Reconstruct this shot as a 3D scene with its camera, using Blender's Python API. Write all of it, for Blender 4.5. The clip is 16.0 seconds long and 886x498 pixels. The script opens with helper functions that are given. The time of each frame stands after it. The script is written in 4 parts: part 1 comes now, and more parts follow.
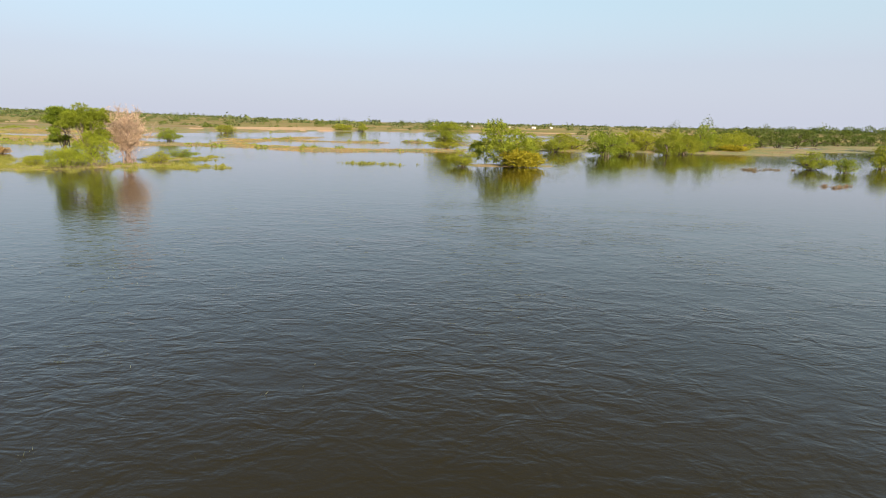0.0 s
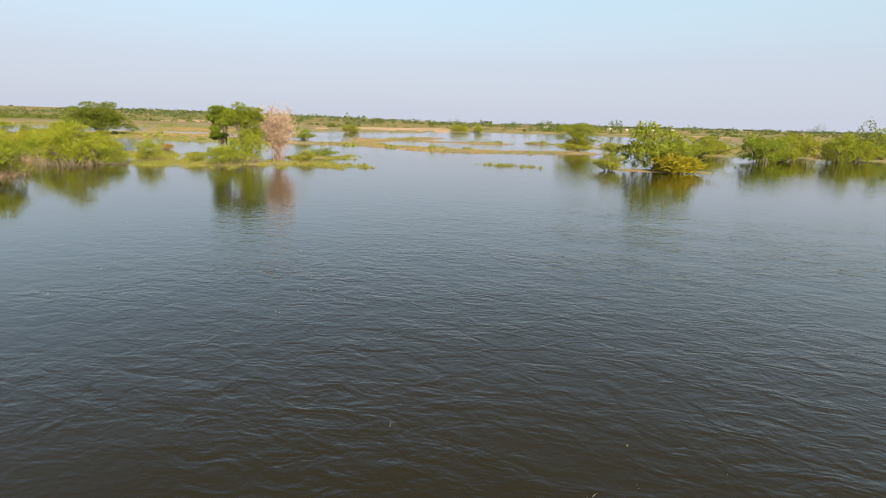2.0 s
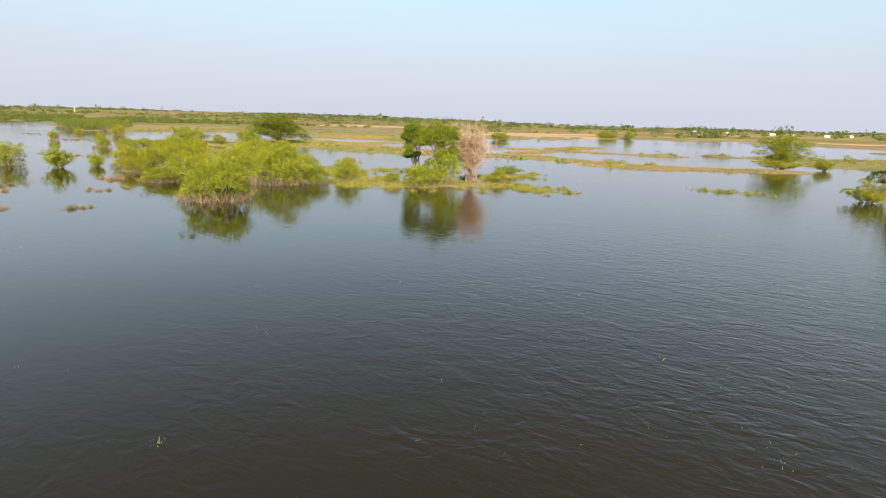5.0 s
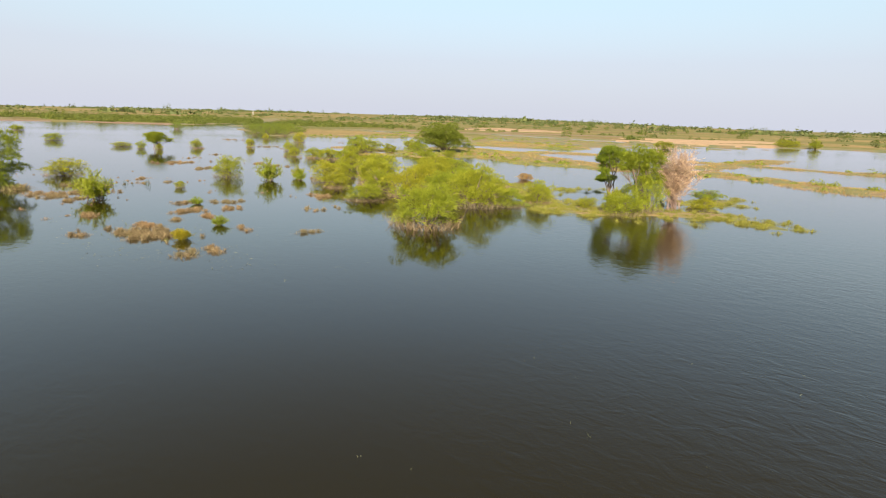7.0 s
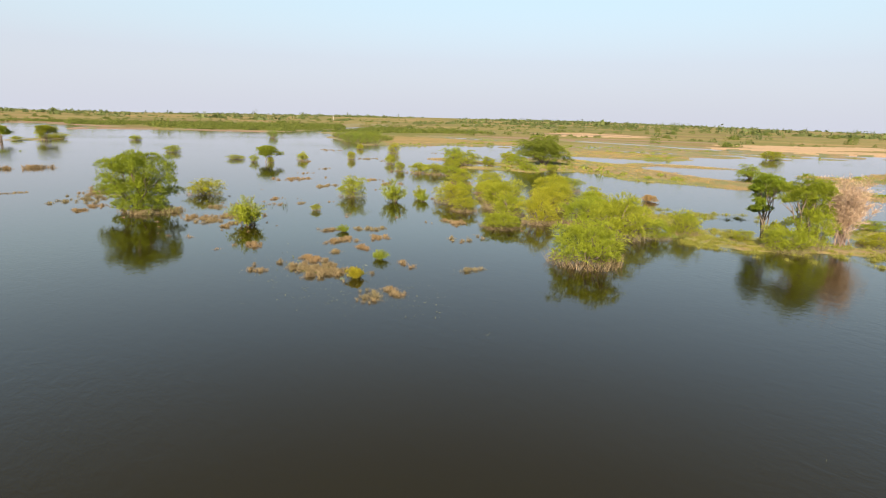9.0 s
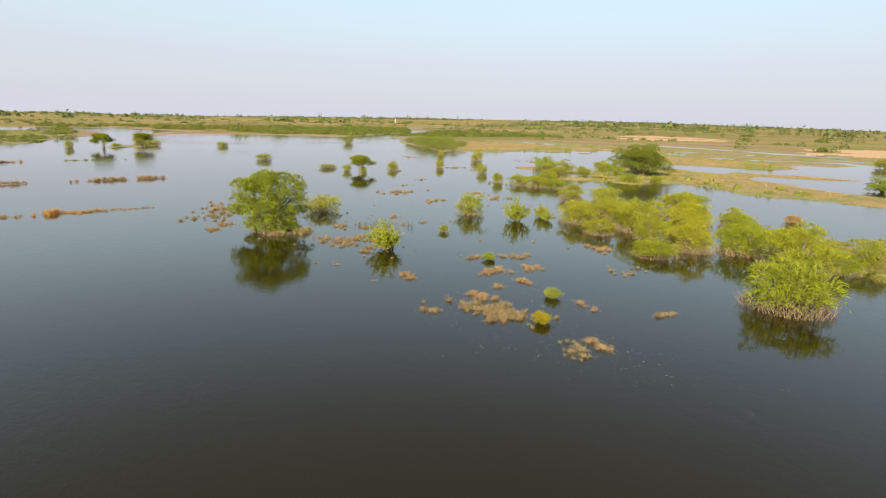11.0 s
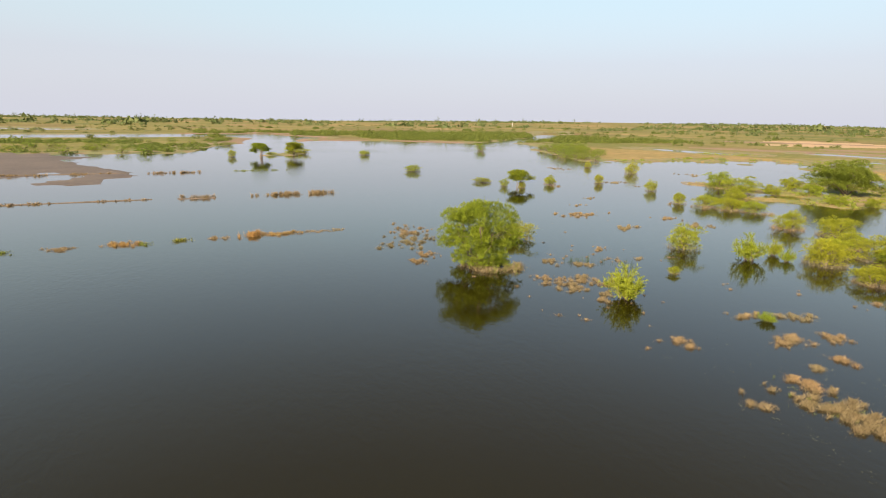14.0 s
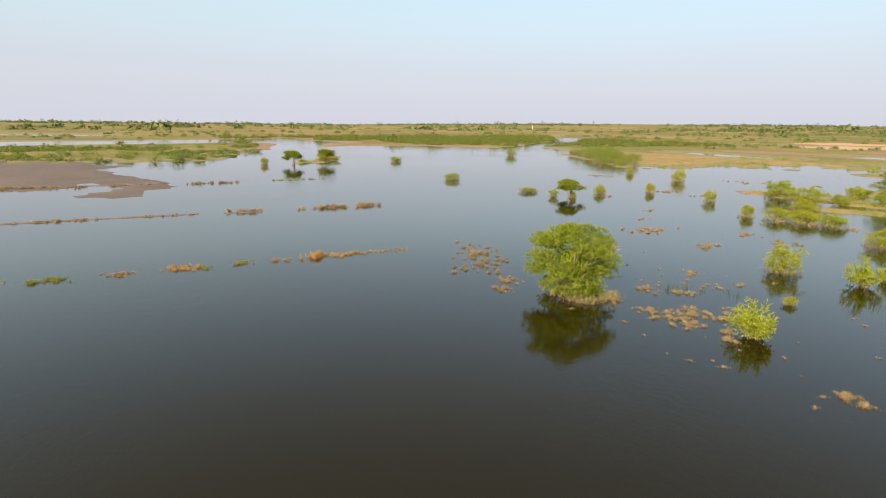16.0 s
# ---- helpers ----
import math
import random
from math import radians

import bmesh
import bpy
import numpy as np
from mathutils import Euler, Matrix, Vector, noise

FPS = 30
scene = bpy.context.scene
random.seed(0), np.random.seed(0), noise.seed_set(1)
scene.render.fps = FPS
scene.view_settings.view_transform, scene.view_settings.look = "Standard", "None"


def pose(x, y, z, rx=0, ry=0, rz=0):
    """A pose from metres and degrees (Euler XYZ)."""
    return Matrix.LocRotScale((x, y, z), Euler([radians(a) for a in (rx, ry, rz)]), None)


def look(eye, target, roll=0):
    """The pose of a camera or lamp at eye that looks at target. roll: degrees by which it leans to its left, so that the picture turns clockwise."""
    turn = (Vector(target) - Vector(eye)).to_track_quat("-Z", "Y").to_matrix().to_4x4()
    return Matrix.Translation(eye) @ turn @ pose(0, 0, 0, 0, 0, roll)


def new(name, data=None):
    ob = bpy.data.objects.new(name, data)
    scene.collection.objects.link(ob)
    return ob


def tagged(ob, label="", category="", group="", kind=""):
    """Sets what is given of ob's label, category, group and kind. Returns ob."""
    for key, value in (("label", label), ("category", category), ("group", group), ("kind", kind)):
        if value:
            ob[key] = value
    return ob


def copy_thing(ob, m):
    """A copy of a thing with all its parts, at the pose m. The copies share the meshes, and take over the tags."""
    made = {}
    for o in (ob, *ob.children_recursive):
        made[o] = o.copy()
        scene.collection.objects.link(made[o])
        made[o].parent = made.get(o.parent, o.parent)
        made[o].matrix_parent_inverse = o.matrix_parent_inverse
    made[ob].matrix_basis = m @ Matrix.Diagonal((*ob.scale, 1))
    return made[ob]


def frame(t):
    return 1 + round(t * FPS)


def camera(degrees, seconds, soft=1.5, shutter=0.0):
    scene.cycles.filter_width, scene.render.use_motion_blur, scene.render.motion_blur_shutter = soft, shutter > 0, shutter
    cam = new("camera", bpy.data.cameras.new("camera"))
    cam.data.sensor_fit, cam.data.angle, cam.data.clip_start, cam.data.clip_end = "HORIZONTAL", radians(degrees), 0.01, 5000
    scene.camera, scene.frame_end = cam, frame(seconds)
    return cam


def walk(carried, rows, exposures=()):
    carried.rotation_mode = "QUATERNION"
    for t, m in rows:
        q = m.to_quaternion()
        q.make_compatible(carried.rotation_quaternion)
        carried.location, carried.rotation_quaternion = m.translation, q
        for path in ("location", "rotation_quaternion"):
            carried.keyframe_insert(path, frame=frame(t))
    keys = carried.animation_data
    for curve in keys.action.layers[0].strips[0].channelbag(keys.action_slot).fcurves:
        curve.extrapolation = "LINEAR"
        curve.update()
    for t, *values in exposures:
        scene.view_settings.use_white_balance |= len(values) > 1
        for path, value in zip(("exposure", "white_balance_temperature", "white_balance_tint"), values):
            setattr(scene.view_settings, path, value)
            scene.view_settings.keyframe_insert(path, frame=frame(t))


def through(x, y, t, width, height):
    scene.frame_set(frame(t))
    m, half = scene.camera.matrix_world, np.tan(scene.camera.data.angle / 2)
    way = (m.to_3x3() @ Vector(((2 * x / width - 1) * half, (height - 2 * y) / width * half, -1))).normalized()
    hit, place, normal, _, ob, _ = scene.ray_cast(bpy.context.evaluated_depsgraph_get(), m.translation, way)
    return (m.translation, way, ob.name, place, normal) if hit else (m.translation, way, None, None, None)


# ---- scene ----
cam = camera(77.37, 16.0, soft=1.05)
PATH = [
    (0, pose(0.000, -0.000, 5.196, 77.307, -1.179, 0.000)),
    (0.5, pose(-0.972, 0.777, 5.053, 77.284, -1.388, 3.861)),
    (1, pose(-2.000, 1.535, 4.959, 77.218, -1.475, 7.810)),
    (1.5, pose(-3.076, 2.240, 4.936, 77.184, -1.522, 10.027)),
    (2, pose(-4.216, 2.887, 4.969, 77.191, -1.542, 11.048)),
    (2.5, pose(-5.406, 3.471, 5.047, 77.173, -1.588, 12.042)),
    (3, pose(-6.713, 3.980, 5.175, 77.166, -1.599, 14.433)),
    (5.5, pose(-14.853, 6.253, 6.844, 77.122, -1.650, 28.244)),
    (6, pose(-16.380, 6.028, 7.294, 77.060, -1.736, 32.912)),
    (6.5, pose(-17.850, 5.690, 7.757, 76.968, -1.787, 36.225)),
    (7, pose(-19.333, 5.202, 8.241, 76.939, -1.806, 38.557)),
    (7.5, pose(-20.826, 4.532, 8.750, 76.862, -1.821, 40.243)),
    (8, pose(-22.399, 3.671, 9.278, 76.921, -1.724, 42.368)),
    (8.5, pose(-23.945, 2.744, 9.811, 76.955, -1.662, 44.014)),
    (9, pose(-25.567, 1.780, 10.344, 77.051, -1.548, 45.842)),
    (11.5, pose(-36.184, -2.900, 12.084, 77.069, -1.214, 53.375)),
    (12, pose(-38.160, -3.773, 12.409, 77.074, -1.120, 55.392)),
    (12.5, pose(-40.093, -4.674, 12.735, 77.071, -1.125, 57.544)),
    (13, pose(-41.957, -5.622, 13.062, 77.099, -1.135, 59.928)),
    (13.5, pose(-43.743, -6.595, 13.373, 77.149, -1.072, 61.899)),
    (14, pose(-45.510, -7.576, 13.653, 77.187, -0.987, 63.023)),
    (14.5, pose(-47.245, -8.524, 13.928, 77.246, -0.884, 63.710)),
    (15, pose(-48.970, -9.427, 14.213, 77.293, -0.789, 64.174)),
    (15.5, pose(-50.704, -10.321, 14.509, 77.351, -0.705, 64.476)),
    (16, pose(-52.466, -11.232, 14.806, 77.424, -0.599, 64.761)),
]
walk(cam, PATH, [(0, 1.40, 6250, 10.5), (3, 1.43, 6300, 10.5), (6, 1.52, 6420, 10), (9, 1.52, 6500, 10), (12.5, 1.52, 6640, 10.5), (16, 1.5, 6600, 11)])

# ---- light ----
SUN_AZ, SUN_EL = (0.55, -0.835), 27.0
world = bpy.data.worlds.new("world")
scene.world = world
world.use_nodes = True
wt = world.node_tree
bg = wt.nodes["Background"]
sky = wt.nodes.new("ShaderNodeTexSky")
sky.sky_type = "NISHITA"
sky.sun_disc = False
sky.sun_elevation = radians(SUN_EL)
sky.sun_rotation = math.atan2(SUN_AZ[0], SUN_AZ[1])
sky.air_density, sky.dust_density, sky.ozone_density, sky.altitude = 1.0, 2.0, 4.5, 300
# thick white haze low over the plain, thinning upwards
up_way = wt.nodes.new("ShaderNodeTexCoord")
up_part = wt.nodes.new("ShaderNodeSeparateXYZ")
wt.links.new(up_way.outputs["Generated"], up_part.inputs[0])


def sky_ramp(stops):
    r = wt.nodes.new("ShaderNodeValToRGB")
    el = r.color_ramp.elements
    while len(el) < len(stops):
        el.new(0.5)
    for e, (p, c) in zip(el, stops):
        e.position, e.color = p, (*c, 1)
    wt.links.new(up_part.outputs["Z"], r.inputs[0])
    return r.outputs[0]


haze = wt.nodes.new("ShaderNodeMix")
haze.data_type = "RGBA"
wt.links.new(sky_ramp([(0.0, (1, 1, 1)), (0.06, (0.9, 0.9, 0.9)), (0.2, (0.62, 0.62, 0.62)), (0.36, (0.52, 0.52, 0.52)), (0.55, (0.3, 0.3, 0.3)), (1.0, (0.22, 0.22, 0.22))]), haze.inputs["Factor"])
wt.links.new(sky_ramp([(0.0, (4.35, 4.5, 5.15)), (0.1, (4.95, 5.15, 5.6)), (0.2, (5.8, 7.0, 6.9)), (0.36, (4.7, 6.2, 7.0)), (0.55, (4.5, 5.0, 4.8))]), haze.inputs["B"])
wt.links.new(sky.outputs[0], haze.inputs["A"])
wt.links.new(haze.outputs["Result"], bg.inputs[0])
bg.inputs[1].default_value = 0.0528
sun = new("sun", bpy.data.lights.new("sun", "SUN"))
sun.data.energy, sun.data.angle, sun.data.color = 5.0, radians(0.6), (1.0, 0.87, 0.68)
sun.matrix_world = look((0, 0, 60), (-SUN_AZ[0] * 60 * math.cos(radians(SUN_EL)), -SUN_AZ[1] * 60 * math.cos(radians(SUN_EL)), 60 - 60 * math.sin(radians(SUN_EL))))


# ---- materials ----
def node_mat(name):
    m = bpy.data.materials.new(name)
    m.use_nodes = True
    nt = m.node_tree
    return m, nt, nt.nodes["Principled BSDF"]


def ramp(nt, stops, source):
    r = nt.nodes.new("ShaderNodeValToRGB")
    el = r.color_ramp.elements
    while len(el) < len(stops):
        el.new(0.5)
    for e, (p, c) in zip(el, stops):
        e.position, e.color = p, (*c, 1)
    nt.links.new(source, r.inputs[0])
    return r.outputs[0]


def noise_tex(nt, scale, detail=4.0, coord=None, rough=0.55, twist=0.0):
    n = nt.nodes.new("ShaderNodeTexNoise")
    n.inputs["Scale"].default_value, n.inputs["Detail"].default_value, n.inputs["Roughness"].default_value = scale, detail, rough
    n.inputs["Distortion"].default_value = twist
    if coord is not None:
        nt.links.new(coord, n.inputs["Vector"])
    return n.outputs["Fac"]


def world_pos(nt, stretch=(1, 1, 1), turn=0.0):
    g = nt.nodes.new("ShaderNodeNewGeometry")
    mp = nt.nodes.new("ShaderNodeMapping")
    mp.inputs["Scale"].default_value = stretch
    mp.inputs["Rotation"].default_value = (0, 0, turn)
    nt.links.new(g.outputs["Position"], mp.inputs["Vector"])
    return mp.outputs["Vector"]


def mixed(nt, a, b, fac, blend="MIX"):
    x = nt.nodes.new("ShaderNodeMix")
    x.data_type, x.blend_type = "RGBA", blend
    for sock, val in ((x.inputs["Factor"], fac), (x.inputs["A"], a), (x.inputs["B"], b)):
        if hasattr(val, "is_output"):
            nt.links.new(val, sock)
        else:
            sock.default_value = val if isinstance(val, (int, float)) else (*val, 1)
    return x.outputs["Result"]


def bumped(nt, bsdf, height, strength, distance):
    b = nt.nodes.new("ShaderNodeBump")
    b.inputs["Strength"].default_value, b.inputs["Distance"].default_value = strength, distance
    nt.links.new(height, b.inputs["Height"])
    nt.links.new(b.outputs[0], bsdf.inputs["Normal"])
    nt.links.new(b.outputs[0], bsdf.inputs["Coat Normal"])


def leaf_mat(name, dark, mid, light, through=0.45, tint=0.25):
    """Leaves: colour differs from leaf to leaf, from clump to clump and from plant to plant; some light passes through."""
    m, nt, p = node_mat(name)
    geo = nt.nodes.new("ShaderNodeNewGeometry")
    info = nt.nodes.new("ShaderNodeObjectInfo")
    col = ramp(nt, [(0.0, dark), (0.5, mid), (1.0, light)], geo.outputs["Random Per Island"])
    patch = noise_tex(nt, 1.1, 5.0, geo.outputs["Position"])
    shade = ramp(nt, [(0.3, (0.86, 0.89, 0.84)), (0.7, (1.2, 1.16, 1.1))], patch)
    col = mixed(nt, col, shade, 1.0, "MULTIPLY")
    plant = ramp(nt, [(0.0, (0.84, 0.94, 0.88)), (1.0, (1.14, 1.04, 0.92))], info.outputs["Random"])
    col = mixed(nt, col, plant, 1.0, "MULTIPLY")
    nt.links.new(col, p.inputs["Base Color"])
    p.inputs["Roughness"].default_value = 0.6
    p.inputs["Specular IOR Level"].default_value = 0.25
    tr = nt.nodes.new("ShaderNodeBsdfTranslucent")
    nt.links.new(col, tr.inputs["Color"])
    mx = nt.nodes.new("ShaderNodeMixShader")
    mx.inputs[0].default_value = through
    nt.links.new(p.outputs[0], mx.inputs[1])
    nt.links.new(tr.outputs[0], mx.inputs[2])
    nt.links.new(mx.outputs[0], nt.nodes["Material Output"].inputs["Surface"])
    return m


def bark_mat(name, a, b):
    m, nt, p = node_mat(name)
    c = world_pos(nt, (6, 6, 1.5))
    n = noise_tex(nt, 3.0, 5.0, c)
    nt.links.new(ramp(nt, [(0.3, a), (0.7, b)], n), p.inputs["Base Color"])
    p.inputs["Roughness"].default_value = 0.9
    bumped(nt, p, n, 0.6, 0.02)
    return m


M_SHRUB = leaf_mat("shrub_leaves", (0.235, 0.255, 0.018), (0.30, 0.318, 0.024), (0.37, 0.38, 0.036), 0.42)
M_BUSH = leaf_mat("bush_leaves", (0.155, 0.19, 0.014), (0.215, 0.25, 0.018), (0.28, 0.31, 0.028), 0.42)
M_TREE = leaf_mat("tree_leaves", (0.215, 0.245, 0.02), (0.28, 0.305, 0.028), (0.35, 0.37, 0.04), 0.48)
M_DOME = leaf_mat("dark_tree_leaves", (0.125, 0.165, 0.022), (0.185, 0.232, 0.032), (0.25, 0.295, 0.046), 0.5)
M_YELLOW = leaf_mat("yellow_leaves", (0.20, 0.18, 0.01), (0.32, 0.29, 0.015), (0.42, 0.37, 0.03))
M_GRASS = leaf_mat("green_grass", (0.115, 0.135, 0.024), (0.175, 0.19, 0.034), (0.255, 0.245, 0.06), 0.3)
M_STRAW = leaf_mat("straw_grass", (0.13, 0.094, 0.056), (0.215, 0.155, 0.09), (0.325, 0.245, 0.148), 0.25)
M_OCHRE = leaf_mat("ochre_grass", (0.20, 0.115, 0.04), (0.33, 0.195, 0.07), (0.44, 0.29, 0.13), 0.3)
M_REED = leaf_mat("dark_reeds", (0.03, 0.045, 0.02), (0.05, 0.07, 0.03), (0.09, 0.11, 0.04), 0.2)
M_STEM = leaf_mat("pale_stems", (0.11, 0.125, 0.08), (0.18, 0.19, 0.125), (0.27, 0.27, 0.19), 0.2)
M_PINK = leaf_mat("dry_twigs", (0.32, 0.19, 0.14), (0.52, 0.35, 0.26), (0.68, 0.50, 0.39), 0.35)
M_SHADY = leaf_mat("shade_tree_leaves", (0.06, 0.085, 0.016), (0.105, 0.14, 0.024), (0.16, 0.195, 0.036))
M_FAR = leaf_mat("far_leaves", (0.075, 0.10, 0.02), (0.12, 0.15, 0.03), (0.175, 0.195, 0.045), 0.5)
M_TWIG = leaf_mat("dead_twigs", (0.11, 0.085, 0.055), (0.185, 0.14, 0.09), (0.28, 0.215, 0.14), 0.2)
M_RUST = leaf_mat("rusty_leaves", (0.33, 0.23, 0.10), (0.42, 0.30, 0.135), (0.50, 0.38, 0.19), 0.5)
M_PLAIN = leaf_mat("plain_leaves", (0.085, 0.105, 0.035), (0.125, 0.14, 0.05), (0.16, 0.17, 0.06))
M_BARK = bark_mat("bark", (0.085, 0.062, 0.043), (0.18, 0.135, 0.095))
M_DRYBARK = bark_mat("dry_bark", (0.17, 0.11, 0.085), (0.32, 0.22, 0.17))


def ground_mat():
    m, nt, p = node_mat("field_ground")
    strip = noise_tex(nt, 0.010, 4.0, world_pos(nt, (1.0, 0.28, 1), 0.5))
    fine = noise_tex(nt, 0.22, 6.0, world_pos(nt))
    vor = nt.nodes.new("ShaderNodeTexVoronoi")
    vor.inputs["Scale"].default_value = 0.009
    nt.links.new(world_pos(nt, (0.5, 1.3, 1), 0.9), vor.inputs["Vector"])
    cells = nt.nodes.new("ShaderNodeSeparateColor")
    nt.links.new(vor.outputs["Color"], cells.inputs[0])
    a = ramp(nt, [(0.36, (0.115, 0.112, 0.037)), (0.46, (0.18, 0.158, 0.052)), (0.51, (0.28, 0.185, 0.092)), (0.55, (0.165, 0.148, 0.049)), (0.66, (0.11, 0.112, 0.037))], strip)
    b = ramp(nt, [(0.0, (0.105, 0.112, 0.034)), (0.45, (0.165, 0.15, 0.048)), (0.66, (0.195, 0.155, 0.058)), (0.78, (0.32, 0.205, 0.10)), (0.86, (0.13, 0.095, 0.046)), (1.0, (0.13, 0.13, 0.04))], cells.outputs[0])
    c = mixed(nt, a, b, 0.62)
    d = ramp(nt, [(0.3, (0.65, 0.68, 0.6)), (0.7, (1.2, 1.15, 1.1))], fine)
    nt.links.new(mixed(nt, c, d, 1.0, "MULTIPLY"), p.inputs["Base Color"])
    p.inputs["Roughness"].default_value = 0.95
    p.inputs["Specular IOR Level"].default_value = 0.1
    bumped(nt, p, fine, 0.7, 0.3)
    return m


def earth_mat(name, stops, scale, rough, bump):
    m, nt, p = node_mat(name)
    big = noise_tex(nt, scale, 5.0, world_pos(nt))
    fine = noise_tex(nt, scale * 11, 4.0, world_pos(nt))
    c = ramp(nt, stops, big)
    nt.links.new(mixed(nt, c, ramp(nt, [(0.3, (0.7, 0.7, 0.7)), (0.7, (1.2, 1.2, 1.15))], fine), 1.0, "MULTIPLY"), p.inputs["Base Color"])
    p.inputs["Roughness"].default_value = rough
    bumped(nt, p, fine, 0.6, bump)
    return m


M_FIELD = ground_mat()
M_MUD = earth_mat("wet_mud", [(0.3, (0.075, 0.052, 0.038)), (0.7, (0.12, 0.085, 0.06))], 0.09, 0.7, 0.05)
M_DRYLAND = earth_mat("grassy_bank", [(0.38, (0.105, 0.115, 0.032)), (0.5, (0.155, 0.135, 0.044)), (0.58, (0.205, 0.138, 0.056)), (0.68, (0.13, 0.092, 0.045))], 0.16, 0.95, 0.25)
M_STUBBLE = earth_mat("stubble_field", [(0.3, (0.31, 0.195, 0.10)), (0.5, (0.38, 0.235, 0.12)), (0.7, (0.24, 0.185, 0.075))], 0.05, 0.95, 0.1)
M_PLOUGH = earth_mat("brown_earth", [(0.3, (0.155, 0.092, 0.052)), (0.55, (0.21, 0.125, 0.068)), (0.7, (0.13, 0.105, 0.042))], 0.06, 0.95, 0.2)
M_BED = earth_mat("lake_bed", [(0.3, (0.05, 0.04, 0.025)), (0.7, (0.08, 0.06, 0.04))], 0.2, 0.9, 0.1)


def water_mat():
    m, nt, p = node_mat("lake_water")
    depth = noise_tex(nt, 0.03, 3.0, world_pos(nt))
    clear = ramp(nt, [(0.3, (0.0095, 0.0072, 0.0006)), (0.7, (0.0122, 0.0092, 0.0008))], depth)
    p.inputs["Roughness"].default_value = 0.03
    p.inputs["IOR"].default_value = 1.333
    p.inputs["Coat Weight"].default_value, p.inputs["Coat Roughness"].default_value, p.inputs["Coat IOR"].default_value = 0.2, 0.05, 1.33
    wide = noise_tex(nt, 1.0, 2.0, world_pos(nt, (1.0, 1.7, 1), 0.6), 0.6, 0.9)
    small = noise_tex(nt, 3.0, 3.0, world_pos(nt, (1.0, 1.6, 1), 0.2), 0.55, 0.6)
    calm = noise_tex(nt, 0.02, 2.0, world_pos(nt, (1, 1, 1), 0.8))
    power = nt.nodes.new("ShaderNodeMapRange")
    power.inputs["From Min"].default_value, power.inputs["From Max"].default_value = 0.40, 0.65
    power.inputs["To Min"].default_value, power.inputs["To Max"].default_value = 0.03, 0.11
    nt.links.new(calm, power.inputs["Value"])
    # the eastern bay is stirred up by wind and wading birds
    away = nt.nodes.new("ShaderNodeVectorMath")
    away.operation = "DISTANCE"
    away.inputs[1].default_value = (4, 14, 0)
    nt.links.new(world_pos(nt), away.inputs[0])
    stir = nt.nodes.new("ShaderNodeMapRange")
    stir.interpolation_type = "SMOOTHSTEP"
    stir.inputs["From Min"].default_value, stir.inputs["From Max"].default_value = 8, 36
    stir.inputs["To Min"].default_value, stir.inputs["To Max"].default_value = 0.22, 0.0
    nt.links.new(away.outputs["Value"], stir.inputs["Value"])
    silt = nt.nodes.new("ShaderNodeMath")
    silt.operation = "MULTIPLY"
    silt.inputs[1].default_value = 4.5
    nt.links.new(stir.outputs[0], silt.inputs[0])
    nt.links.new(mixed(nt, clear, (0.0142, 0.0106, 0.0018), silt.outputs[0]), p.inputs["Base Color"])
    both = nt.nodes.new("ShaderNodeMath")
    both.operation = "ADD"
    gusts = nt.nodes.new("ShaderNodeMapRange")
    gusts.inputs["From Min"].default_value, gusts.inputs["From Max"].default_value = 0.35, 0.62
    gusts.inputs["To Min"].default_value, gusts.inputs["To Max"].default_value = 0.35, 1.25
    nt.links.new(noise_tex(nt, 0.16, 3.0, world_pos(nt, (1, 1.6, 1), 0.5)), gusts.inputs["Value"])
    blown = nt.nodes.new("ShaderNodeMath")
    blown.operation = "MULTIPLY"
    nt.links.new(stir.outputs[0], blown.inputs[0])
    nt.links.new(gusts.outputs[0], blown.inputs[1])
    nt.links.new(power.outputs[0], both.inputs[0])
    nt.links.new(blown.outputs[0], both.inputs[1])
    add = nt.nodes.new("ShaderNodeMath")
    add.operation = "MULTIPLY_ADD"
    add.inputs[1].default_value = 0.4
    nt.links.new(small, add.inputs[0])
    nt.links.new(wide, add.inputs[2])
    mul = nt.nodes.new("ShaderNodeMath")
    mul.operation = "MULTIPLY"
    nt.links.new(add.outputs[0], mul.inputs[0])
    nt.links.new(both.outputs[0], mul.inputs[1])
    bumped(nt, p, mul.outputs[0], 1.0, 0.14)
    return m


M_WATER = water_mat()

# ---- ground and water ----
rng = np.random.default_rng(7)


def lattice(ix, iy, seed):
    h = (ix * 374761393 + iy * 668265263 + seed * 974634777) & 0x7FFFFFFF
    h = ((h ^ (h >> 13)) * 1274126177) & 0x7FFFFFFF
    return ((h ^ (h >> 16)) & 0xFFFF) / 65535.0


def value_noise(x, y, size, seed, octaves=3):
    out, amp, tot = 0, 1.0, 0
    for k in range(octaves):
        u, v = x / size, y / size
        iu, iv = np.floor(u).astype(np.int64), np.floor(v).astype(np.int64)
        fu, fv = u - iu, v - iv
        fu, fv = fu * fu * (3 - 2 * fu), fv * fv * (3 - 2 * fv)
        s = seed + k * 17
        out = out + amp * ((lattice(iu, iv, s) * (1 - fu) + lattice(iu + 1, iv, s) * fu) * (1 - fv) + (lattice(iu, iv + 1, s) * (1 - fu) + lattice(iu + 1, iv + 1, s) * fu) * fv)
        tot += amp
        amp, size = amp * 0.5, size * 0.5
    return out / tot * 2 - 1


